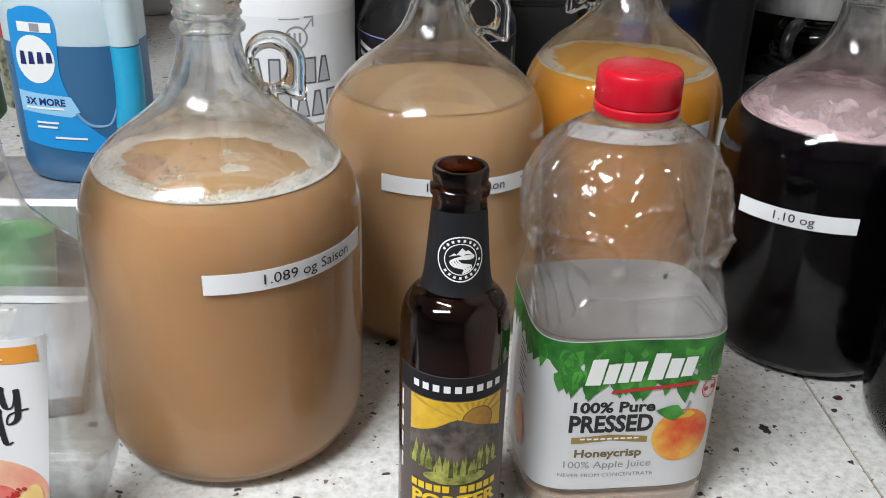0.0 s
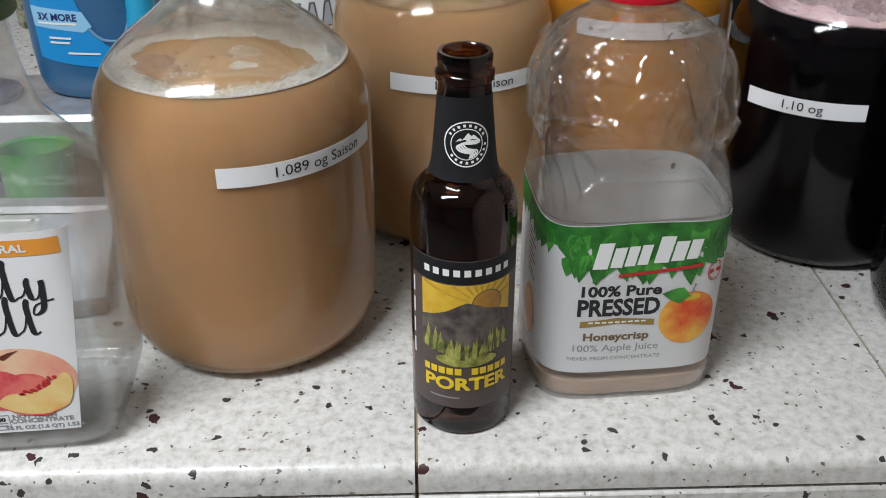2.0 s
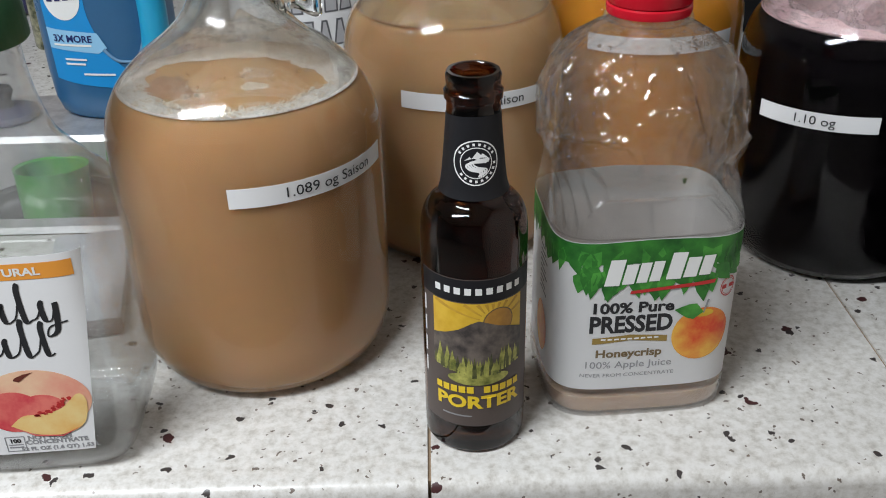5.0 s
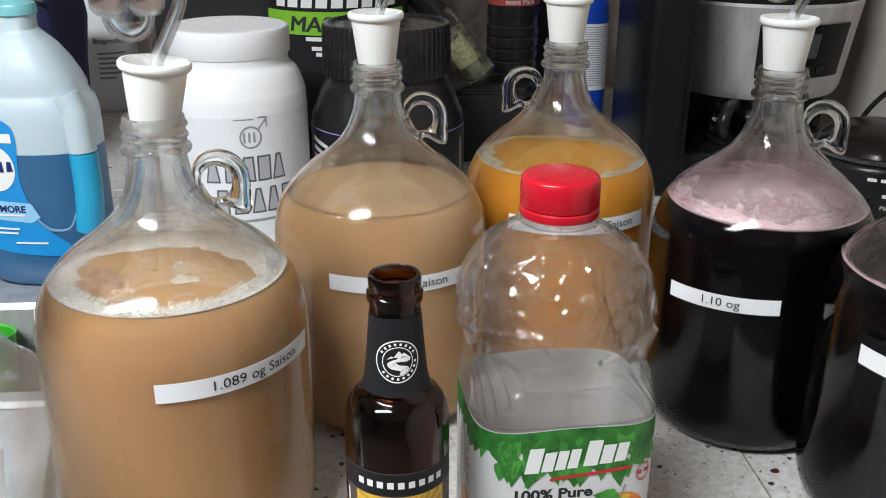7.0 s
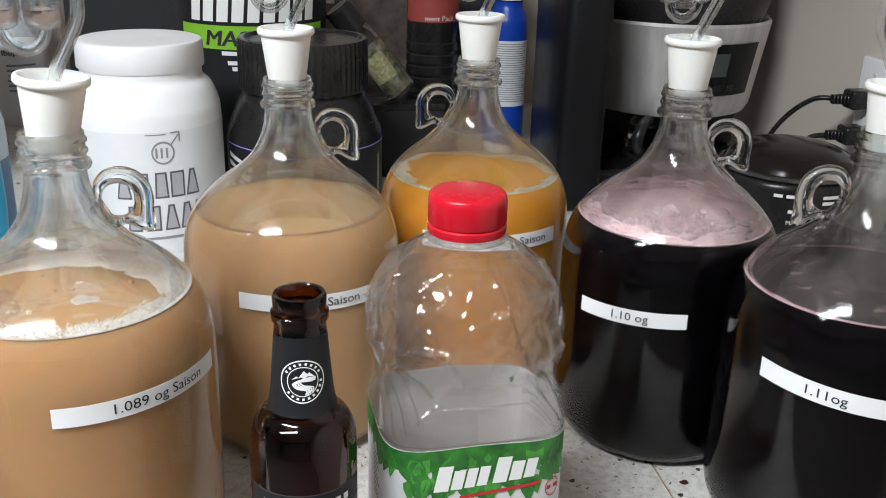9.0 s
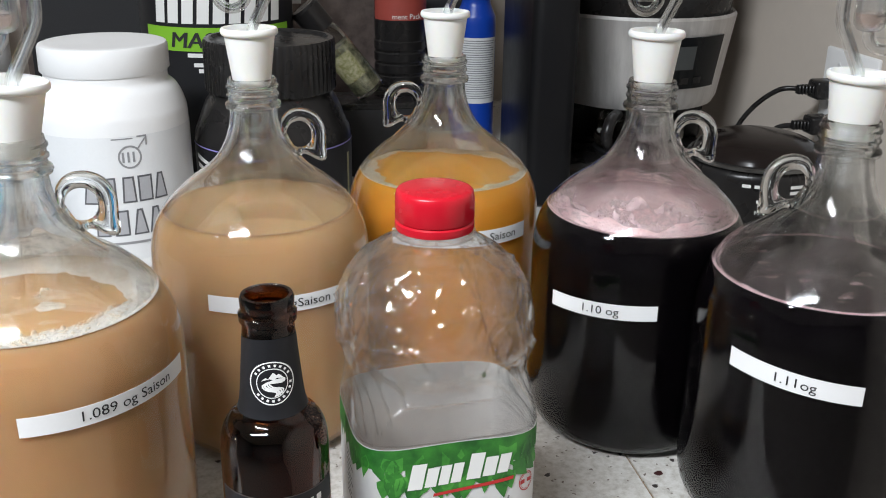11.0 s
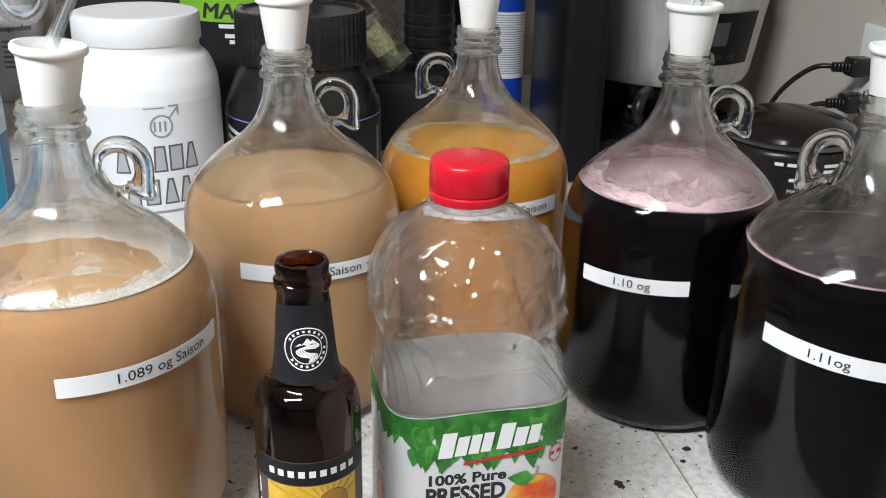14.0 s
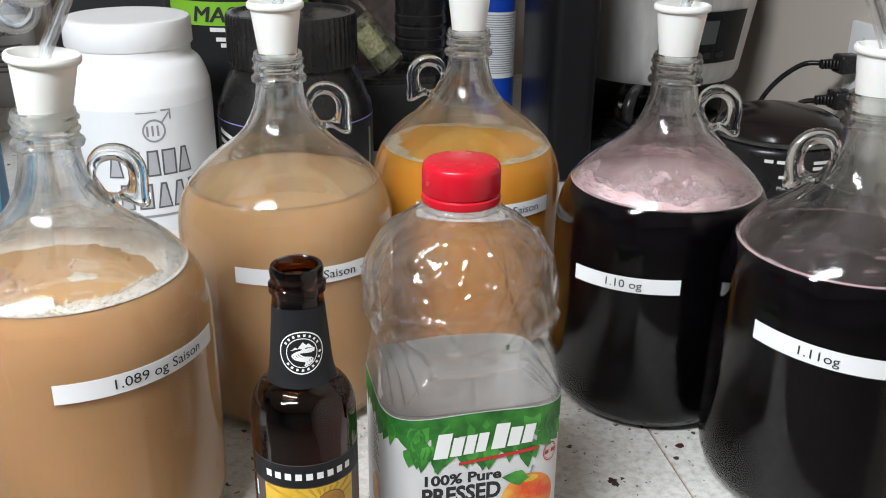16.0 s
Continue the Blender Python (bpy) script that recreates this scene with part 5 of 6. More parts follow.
    part("lettering", bent(lettering("100", 0.0028, -0.0005, 0.0222, "CENTER", 1.1, 0.0002), side, 0.0010), INK, lab)
    for e in (rect(-0.0060, 0.0050, 0.0262, 0.0267), rect(-0.0060, 0.0050, 0.0160, 0.0165), rect(-0.0060, -0.0055, 0.0160, 0.0267), rect(0.0045, 0.0050, 0.0160, 0.0267), rect(-0.0045, 0.0035, 0.0205, 0.0211), rect(-0.0045, 0.0035, 0.0185, 0.0194)):
        lay("facts_box", e, 0.0010, GREY_INK, 0)
    return b


PEACH_RED = blotched("peach_blush_print", (0.62, 0.03, 0.06), (0.80, 0.20, 0.16), 60, 0.5)
BROWN_RED = plain("brown_red_ink", (0.14, 0.03, 0.02), 0.5)
LEAF_PALE = plain("pale_leaf_ink", (0.22, 0.48, 0.26), 0.5)


# ---- dish soap ----
def build_soap():
    b = thing("dish_soap_bottle", "large milky dish soap jug half full of blue soap", "bottle", (-0.3665, 0.553, TOP + 0.0045), -8.0)
    b.scale = (1.06, 1.06, 1.05)
    W = 0.066

    def oval(points, seg=64, power=2.6):
        bm = bmesh.new()
        rings = []
        for r, d, v, x in points:
            ring = []
            for k in range(seg):
                a = 2 * math.pi * k / seg
                px, py = squircle(1, power, a)
                ring.append(bm.verts.new((x + r * px, d * py, v)))
            rings.append(ring)
        for a, c in zip(rings, rings[1:]):
            for k in range(seg):
                bm.faces.new((a[k], a[(k + 1) % seg], c[(k + 1) % seg], c[k]))
        bm.faces.new(rings[0][::-1]), bm.faces.new(rings[-1])
        bmesh.ops.recalc_face_normals(bm, faces=bm.faces)
        return bm
    rows = [(0.052, 0.035, 0.0, 0), (0.060, 0.042, 0.006, 0), (0.064, 0.046, 0.02, 0)]
    low = rows + [(0.066, 0.047, 0.05, 0), (0.066, 0.047, 0.09, 0), (0.066, 0.047, 0.143, 0)]
    high = [(0.066, 0.047, 0.143, 0), (0.066, 0.047, 0.160, 0), (0.0655, 0.047, 0.178, 0), (0.063, 0.045, 0.190, 0), (0.0585, 0.0415, 0.1965, 0), (0.0575, 0.0405, 0.1990, 0), (0.0570, 0.041, 0.204, 0), (0.053, 0.0395, 0.214, 0), (0.045, 0.035, 0.228, 0), (0.034, 0.028, 0.243, 0), (0.022, 0.020, 0.254, 0), (0.0175, 0.0175, 0.258, 0), (0.0175, 0.0175, 0.276, 0)]
    part("soap_filled_base", oval(low), BLUE_SOAP, b, "lower half showing blue soap")
    part("upper_body", oval(high), MILKY, b, "milky translucent upper half")
    # the grip: a deep oval hollow with its bar to the right
    outline = [(0.014, 0.078), (0.026, 0.066), (0.042, 0.066), (0.050, 0.082)]
    rim = arc([(u, -0.0485 + 0.012 * max(0, (u - 0.02) / 0.03), v) for u, v in outline], 8)
    part("grip_edge", tube(rim, 0.0016, 10), SOAP_EDGE, b)
    part("grip_bar", tube(arc([(0.052, -0.030, 0.20), (0.059, -0.030, 0.18), (0.0615, -0.030, 0.144)], 6), [0.0125 + 0.001 * (i > 5) for i in range(13)], 14), MILKY, b, "milky upper bar of the grip")
    part("grip_bar_soap", tube(arc([(0.0615, -0.030, 0.143), (0.0618, -0.030, 0.10), (0.058, -0.030, 0.062)], 6), 0.0138, 14), SOAP_BRIGHT, b, "bright blue soap in the grip")
    cap = part("cap", lathe([(0.0, 0.296), (0.009, 0.296), (0.010, 0.285), (0.019, 0.282), (0.0205, 0.279), (0.0205, 0.272), (0.018, 0.271)], 40), SOAP_CAP, b, "turquoise flip cap")

    def front(u, v, lift):
        half, deep = 0.066, 0.047
        u, v = u * 0.95 + 0.010, 0.040 + (v - 0.022) * 0.93
        c = max(-0.999, min(0.999, u / half))
        return (half * c, -(deep * (1 - abs(c) ** 2.6) ** (1 / 2.6)) - lift, v)
    edge = [(-0.056, 0.028), (-0.02, 0.022), (0.030, 0.020), (0.034, 0.030), (0.014, 0.050), (0.000, 0.075), (-0.008, 0.105), (-0.006, 0.150), (-0.012, 0.166), (-0.028, 0.172), (-0.048, 0.168), (-0.058, 0.150)]
    lab = part("label", bent(flat([(p.x, p.z) for p in arc([(u, 0, v) for u, v in edge] + [(edge[0][0], 0, edge[0][1])], 5)[:-1]], 0.003), front, 0.0006), BLUE_LABEL, b, "bright blue label with a white oval badge")

    def lay(name, shape, lift, material, fine=0.003):
        return part(name, bent(flat(shape, fine), front, lift), material, lab)
    lay("badge", disc(-0.032, 0.118, 0.021, 0.025, 32), 0.0012, WHITE_INK)
    for k in range(4):
        u = -0.046 + 0.0095 * k
        lay("brand_mark", [(u - 0.002, 0.112 + 0.001 * k), (u + 0.0045, 0.1125 + 0.001 * k), (u + 0.0035, 0.126), (u - 0.001, 0.126)], 0.0018, NAVY_INK, 0)
    lay("pale_band", [(-0.056, 0.062), (-0.002, 0.058), (0.008, 0.064), (0.000, 0.080), (-0.057, 0.084)], 0.0012, SKY_LABEL)
    part("lettering", bent(lettering("3X MORE", 0.0075, -0.028, 0.070, "CENTER", 1.0, 0.0003), front, 0.0016), NAVY_INK, lab)
    for u0, u1, v in ((-0.05, -0.008, 0.0655), (-0.040, -0.016, 0.050), (-0.040, -0.018, 0.045), (-0.022, 0.012, 0.034)):
        lay("small_print", rect(u0, u1, v, v + 0.0022), 0.0018, WHITE_INK, 0.004)
    lay("white_flash", rect(-0.046, -0.010, 0.146, 0.156), 0.0014, WHITE_INK)
    lay("silver_flash", rect(-0.032, -0.022, 0.147, 0.155), 0.0018, GREY_INK)
    return b


SOAP_BRIGHT = plain("bright_soap", (0.02, 0.36, 0.60), 0.3, vary=0.05, bump=0, sss=0.3)
SOAP_EDGE = plain("pale_soap_edge", (0.16, 0.30, 0.46), 0.25, bump=0)
SOAP_CAP = plain("turquoise_plastic", (0.20, 0.50, 0.53), 0.35)
NAVY_INK = plain("navy_ink", (0.01, 0.02, 0.12), 0.5)


# ---- tubs and bottles at the back ----
def build_white_tub():
    b = thing("supplement_tub", "white plastic supplement tub with grey lettering", "tub", (-0.1755, 0.700, TOP))
    r = 0.0890
    part("tub_body", lathe(smooth_profile([(0.0, 0.004), (0.07, 0.002), (0.083, 0.004), (r, 0.012), (r, 0.08), (r, 0.166), (0.0865, 0.186), (0.079, 0.204), (0.070, 0.213), (0.0695, 0.224)], 4), 72), WHITE_PLASTIC, b)
    lid = lathe([(0.0, 0.2555), (0.060, 0.2552), (0.067, 0.2558), (0.0705, 0.2545), (0.0716, 0.2515), (0.0720, 0.2255), (0.0705, 0.2235), (0.068, 0.2235)], 312)
    for w in lid.verts:
        if math.hypot(w.co.x, w.co.y) > 0.0710 and w.co.z < 0.253:
            k = round(math.atan2(w.co.y, w.co.x) / (2 * math.pi / 312))
            g = 1 + (0.006 if k % 2 else -0.008)
            w.co.x, w.co.y = w.co.x * g, w.co.y * g
    part("lid", lid, WHITE_PLASTIC, b, "ribbed white screw lid")
    base = round_side(lambda v: r, -84)

    def side(u, v, lift):
        return base(u * 1.15 + 0.008, v * 1.18, lift)
    lab = part("label", bent(flat(rect(-0.12, 0.12, 0.014, 0.138), 0.004), side, 0.0005), SILVER_LABEL, b, "silver-white label with grey block lettering")

    def lay(name, shape, lift, material, fine=0.004):
        return part(name, bent(flat(shape, fine), side, lift), material, lab)
    ring = bmesh.new()
    for k in range(36):
        a, d = 2 * math.pi * k / 36, 2 * math.pi * (k + 1) / 36
        ring.faces.new([ring.verts.new((0.010 + q * math.cos(t), 0, 0.118 + q * math.sin(t))) for q, t in ((0.0095, a), (0.0113, a), (0.0113, d), (0.0095, d))])
    part("badge_ring", bent(ring, side, 0.0009), GREY_INK, lab)
    lay("badge_arrow", [(0.017, 0.1255), (0.018, 0.1245), (0.026, 0.134), (0.0255, 0.1355)], 0.0010, GREY_INK, 0)
    lay("badge_arrow", [(0.018, 0.1365), (0.026, 0.1365), (0.026, 0.128), (0.0275, 0.128), (0.0275, 0.138), (0.018, 0.138)], 0.0011, GREY_INK, 0)
    lay("badge_rule", rect(-0.006, 0.014, 0.1355, 0.1365), 0.0009, GREY_INK)
    for k, u in enumerate((0.0035, 0.0085, 0.0135)):
        lay("badge_mark", [(u - 0.001, 0.113), (u + 0.001, 0.113), (u + 0.001, 0.123), (u - 0.001, 0.123)], 0.0010, GREY_INK, 0)
    # block shapes of the product's name: two rows
    for row, (v, h, marks) in enumerate(((0.073, 0.026, (-0.030, -0.012, 0.006, 0.022, 0.038)), (0.040, 0.026, (-0.022, -0.004, 0.014, 0.030, 0.046)))):
        for k, u in enumerate(marks):
            w, top = ((0.0074, 0.45), (0.0060, 1.0), (0.0068, 0.8), (0.0072, 1.0), (0.0074, 0.4))[(k + row * 2) % 5]
            lay("name_mark", [(u - w, v), (u + w, v), (u + w * top, v + h), (u - w * top, v + h)], 0.0009, DARK_GREY_INK, 0.004)
            lay("name_mark_core", [(u - w + 0.0018, v + 0.0018), (u + w - 0.0018, v + 0.0018), (u + w * top - 0.0018, v + h - 0.0018), (u - w * top + 0.0018, v + h - 0.0018)], 0.0012, PALE_GREY_INK, 0.004)
    lay("name_rule", rect(-0.02, 0.05, 0.031, 0.0335), 0.0010, GREY_INK)
    return b


DARK_GREY_INK = plain("dark_grey_ink", (0.11, 0.11, 0.12), 0.5)
PALE_GREY_INK = plain("pale_grey_ink", (0.42, 0.42, 0.44), 0.5)


def build_black_tub():
    b = thing("protein_tub", "black plastic protein tub with a wide black lid", "tub", (0.014, 0.745, TOP))
    r = 0.098
    part("tub_body", lathe(smooth_profile([(0.0, 0.004), (0.08, 0.002), (0.088, 0.004), (r, 0.012), (r, 0.08), (r, 0.130), (0.091, 0.152), (0.083, 0.172), (0.077, 0.182), (0.077, 0.19)], 4), 72), BLACK_PLASTIC, b)
    lid = lathe([(0.0, 0.2480), (0.070, 0.2475), (0.073, 0.2510), (0.0785, 0.2505), (0.0800, 0.2470), (0.0805, 0.1900), (0.0790, 0.1880), (0.077, 0.188)], 240)
    for w in lid.verts:
        if math.hypot(w.co.x, w.co.y) > 0.0790 and w.co.z < 0.2480:
            k = round(math.atan2(w.co.y, w.co.x) / (2 * math.pi / 240))
            g = 1 + (0.008 if k % 4 < 2 else -0.008)
            w.co.x, w.co.y = w.co.x * g, w.co.y * g
    part("lid", lid, BLACK_PLASTIC, b, "glossy black screw lid")
    side = round_side(lambda v: r, -90)
    lab = part("label", bent(flat(rect(-0.15, 0.15, 0.014, 0.128), 0.005), side, 0.0005), LABEL_BLACK, b, "black label edged with a violet line")

    def lay(name, shape, lift, material, fine=0.004):
        return part(name, bent(flat(shape, fine), side, lift), material, lab)
    lay("edge_line", rect(-0.15, 0.15, 0.1255, 0.1270), 0.0009, VIOLET)
    for k in range(5):
        lay("print_mark", [(-0.122, 0.110 - 0.011 * k), (-0.086, 0.104 - 0.011 * k), (-0.086, 0.109 - 0.011 * k), (-0.122, 0.116 - 0.011 * k)], 0.0009, WHITE_INK)
    lay("side_panel", rect(0.110, 0.1165, 0.016, 0.112), 0.0009, PALE_STRIP)
    return b


VIOLET = plain("violet_ink", (0.30, 0.26, 0.62), 0.4)
PALE_STRIP = blotched("pale_strip", (0.16, 0.16, 0.05), (0.36, 0.34, 0.22), 200, 0.6)


def build_mass_tub():
    b = thing("protein_tub", "large black protein tub with a lime green band", "tub", (-0.056, 0.985, TOP))
    r = 0.108
    part("tub_body", lathe(smooth_profile([(0.0, 0.004), (0.094, 0.002), (0.102, 0.005), (r, 0.014), (r, 0.12), (r, 0.305), (0.103, 0.332), (0.094, 0.35), (0.09, 0.358)], 4), 72), BLACK_PLASTIC, b)
    part("lid", lathe([(0.0, 0.403), (0.088, 0.402), (0.0935, 0.399), (0.0945, 0.36), (0.090, 0.358)], 72), BLACK_PLASTIC, b)
    side = round_side(lambda v: r, -95)
    lab = part("label", bent(flat(rect(-0.16, 0.16, 0.02, 0.304), 0.005), side, 0.0005), LABEL_BLACK, b, "black wrap label with white block shapes")

    def lay(name, shape, lift, material, fine=0.004):
        return part(name, bent(flat(shape, fine), side, lift), material, lab)
    lay("lime_band", rect(-0.100, 0.130, 0.212, 0.244), 0.0009, GREEN_LABEL)
    for k in range(3):
        part("lettering", bent(lettering("MASS", 0.0215, -0.017 + 0.0009 * k, 0.2170, "CENTER", 1.1, 0.0, 0.15), side, 0.0013 + 0.0002 * k), INK, lab)
    for k in range(9):
        u = -0.078 + 0.0212 * k
        lay("name_mark", [(u, 0.249), (u + 0.0160, 0.249), (u + 0.0200, 0.296), (u + 0.0040, 0.296)], 0.0009, WHITE_INK)
    for u0, u1, v in ((-0.030, 0.014, 0.204), (-0.022, 0.006, 0.191), (-0.016, 0.002, 0.183)):
        lay("small_print", rect(u0, u1, v, v + 0.0055), 0.0009, WHITE_INK)
    return b


def build_shaker():
    b = thing("drink_shaker", "black ribbed shaker canister with a red printed band", "canister", (0.232, 1.130, TOP))
    prof = [(0.0, 0.0), (0.036, 0.0), (0.039, 0.004)]
    for k in range(9):
        z = 0.02 + 0.019 * k
        prof += [(0.0395 + 0.0003 * k, z), (0.0412 + 0.0003 * k, z + 0.002), (0.0412 + 0.0003 * k, z + 0.0145), (0.0395 + 0.0003 * k, z + 0.0165)]
    prof += [(0.0425, 0.20), (0.0425, 0.285), (0.040, 0.29), (0.0, 0.29)]
    part("body", lathe(prof, 56), BLACK_PLASTIC, b)
    side = round_side(lambda v: 0.0428, -90)
    part("red_band", bent(flat(rect(-0.06, 0.06, 0.222, 0.280), 0.003), side, 0.0005), RED_DARK, b, "dull red printed band")
    part("lettering", bent(lettering("ment Pack", 0.0085, 0.006, 0.2245, "CENTER"), side, 0.001), WHITE_INK, b)
    return b


RED_DARK = plain("dull_red_ink", (0.34, 0.06, 0.045), 0.5)


def build_blue_bottle():
    b = thing("cleaner_bottle", "royal blue plastic bottle with a white text label", "bottle", (0.368, 1.165, TOP))
    part("foot", lathe([(0.0, 0.0), (0.032, 0.0), (0.0345, 0.003), (0.0345, 0.018), (0.033, 0.019)], 48), WHITE_PLASTIC, b)
    part("body", lathe(smooth_profile([(0.0, 0.017), (0.033, 0.018), (0.0345, 0.022), (0.0345, 0.1), (0.0345, 0.205), (0.031, 0.225), (0.025, 0.24), (0.024, 0.25)], 3), 56), BLUE_BOTTLE, b)
    part("cap", lathe([(0.0, 0.275), (0.022, 0.275), (0.0255, 0.272), (0.026, 0.252), (0.0, 0.250)], 48), WHITE_PLASTIC, b)
    side = round_side(lambda v: 0.0345, -104)
    lab = part("label", bent(flat(rect(-0.040, 0.046, 0.074, 0.186), 0.003), side, 0.0005), SILVER_LABEL, b, "white label full of small print")
    for k in range(26):
        part("print_line", bent(flat(rect(-0.034, 0.038 - 0.006 * (k % 3 == 2), 0.180 - 0.0039 * k, 0.1814 - 0.0039 * k), 0.004), side, 0.0009), GREY_INK, lab)
    return b


def build_pill_bottle():
    b = thing("medicine_bottle", "large white medicine bottle with a printed label", "bottle", (-0.497, 1.385, TOP))
    part("body", lathe(smooth_profile([(0.0, 0.0), (0.048, 0.0), (0.053, 0.005), (0.054, 0.02), (0.054, 0.17), (0.050, 0.19), (0.042, 0.20), (0.040, 0.21)], 3), 56), WHITE_PLASTIC, b)
    part("cap", lathe([(0.0, 0.255), (0.040, 0.255), (0.044, 0.252), (0.045, 0.212), (0.0, 0.212)], 48), WHITE_PLASTIC, b)
    side = round_side(lambda v: 0.054, -74)
    part("lettering", bent(lettering("Ibuprofen", 0.0100, 0.004, 0.128, "CENTER", 1.1, 0.0002), side, 0.0010), INK, b)
    for k, (a, c) in enumerate(((-0.02, 0.03), (-0.02, 0.026), (-0.018, 0.030), (-0.02, 0.018), (-0.02, 0.028), (-0.02, 0.01))):
        part("print_line", bent(flat(rect(a, c, 0.108 - 0.009 * k, 0.1115 - 0.009 * k), 0.004), side, 0.0008), GREY_INK, b)
    return b


def build_herb_jar():
    """A small clear grinder jar lying aslant against the canister."""
    b = thing("herb_grinder", "small clear jar of dried herbs leaning aslant", "jar", (0.166, 0.998, TOP + 0.1312))
    b.rotation_euler = (0, radians(-38), radians(4))
    part("glass", lathe(smooth_profile([(0.0, 0.0), (0.021, 0.0), (0.024, 0.004), (0.024, 0.06), (0.024, 0.100), (0.021, 0.112), (0.019, 0.118)], 3), 40), GLASS, b)
    part("herbs", lathe([(0.0, 0.003), (0.021, 0.004), (0.0225, 0.01), (0.0225, 0.085), (0.0, 0.088)], 36), HERB, b)
    part("cap", lathe([(0.0, 0.16), (0.019, 0.16), (0.0225, 0.156), (0.0225, 0.118), (0.0, 0.118)], 40), BLACK_PLASTIC, b)
    side = round_side(lambda v: 0.0245, -110)
    part("label", bent(flat(rect(-0.020, 0.020, 0.030, 0.075), 0.003), side, 0.0005), PALE_STRIP, b)
    return b


def build_herb_stand():
    b = thing("storage_box", "low dark storage box carrying a herb jar", "box", (0.17, 1.01, TOP))
    part("body", box(-0.055, 0.060, -0.045, 0.045, 0.0, 0.110, 0.004), BLACK_MATT, b)
    part("rim", box(-0.057, 0.062, -0.047, 0.047, 0.106, 0.116, 0.002), BLACK_PLASTIC, b)
    return b


def build_back_clutter():
    c = thing("snack_bag", "crumpled dark brown snack bag against the wall", "bag", (0.10, 1.30, TOP))
    bm = box(-0.10, 0.12, -0.05, 0.05, 0, 0.30, 0.02, 3)
    bmesh.ops.subdivide_edges(bm, edges=bm.edges[:], cuts=3, use_grid_fill=True)
    for w in bm.verts:
        if w.co.z > 0.005:
            w.co += Vector((noise.noise(w.co * 22) * 0.012, noise.noise(w.co * 19 + Vector((4, 0, 0))) * 0.014, noise.noise(w.co * 17) * 0.008))
    part("foil", bm, BROWN_CARD, c)
    part("white_tag", box(-0.045, -0.025, -0.078, -0.074, 0.235, 0.262, 0.001), PAPER, c)
    d = thing("storage_tin", "black square tin standing by the wall", "tin", (0.32, 1.33, TOP))
    part("body", box(-0.10, 0.085, -0.07, 0.07, 0, 0.30, 0.008), BLACK_MATT, d)
    part("lid", box(-0.102, 0.087, -0.072, 0.072, 0.285, 0.312, 0.006), BLACK_PLASTIC, d)
    e = thing("lunch_bag", "dark navy fabric lunch bag behind the soap", "bag", (-0.60, 1.02, TOP))
    bm = box(-0.17, 0.15, -0.09, 0.09, 0, 0.30, 0.03, 3)
    bmesh.ops.subdivide_edges(bm, edges=bm.edges[:], cuts=3, use_grid_fill=True)
    for w in bm.verts:
        if w.co.z > 0.005:
            w.co += Vector((noise.noise(w.co * 12) * 0.012, noise.noise(w.co * 13 + Vector((4, 0, 0))) * 0.012, noise.noise(w.co * 11) * 0.008))
    part("fabric", bm, NAVY, e)
    part("zip", tube(arc([(-0.165, -0.094, 0.255), (0.0, -0.100, 0.262), (0.145, -0.094, 0.255)], 6), 0.003, 8), BLACK_MATT, e)
    f = thing("spice_jar", "small jar with a red-brown cap", "jar", (-0.525, 0.80, TOP))
    part("glass", lathe([(0.0, 0.0), (0.024, 0.0), (0.026, 0.003), (0.026, 0.085), (0.022, 0.095), (0.0, 0.095)], 36), HERB, f)
    part("cap", lathe([(0.0, 0.128), (0.022, 0.128), (0.0245, 0.125), (0.025, 0.094), (0.0, 0.094)], 40), RED_DARK, f)
    g = thing("cereal_box", "dark printed carton behind the tubs", "carton", (-0.27, 1.36, TOP))
    part("carton", box(-0.13, 0.10, -0.04, 0.04, 0, 0.34, 0.002), BROWN_CARD, g)
    part("printed_panel", box(-0.12, 0.09, -0.0425, -0.0405, 0.05, 0.30), BLACK_MATT, g)


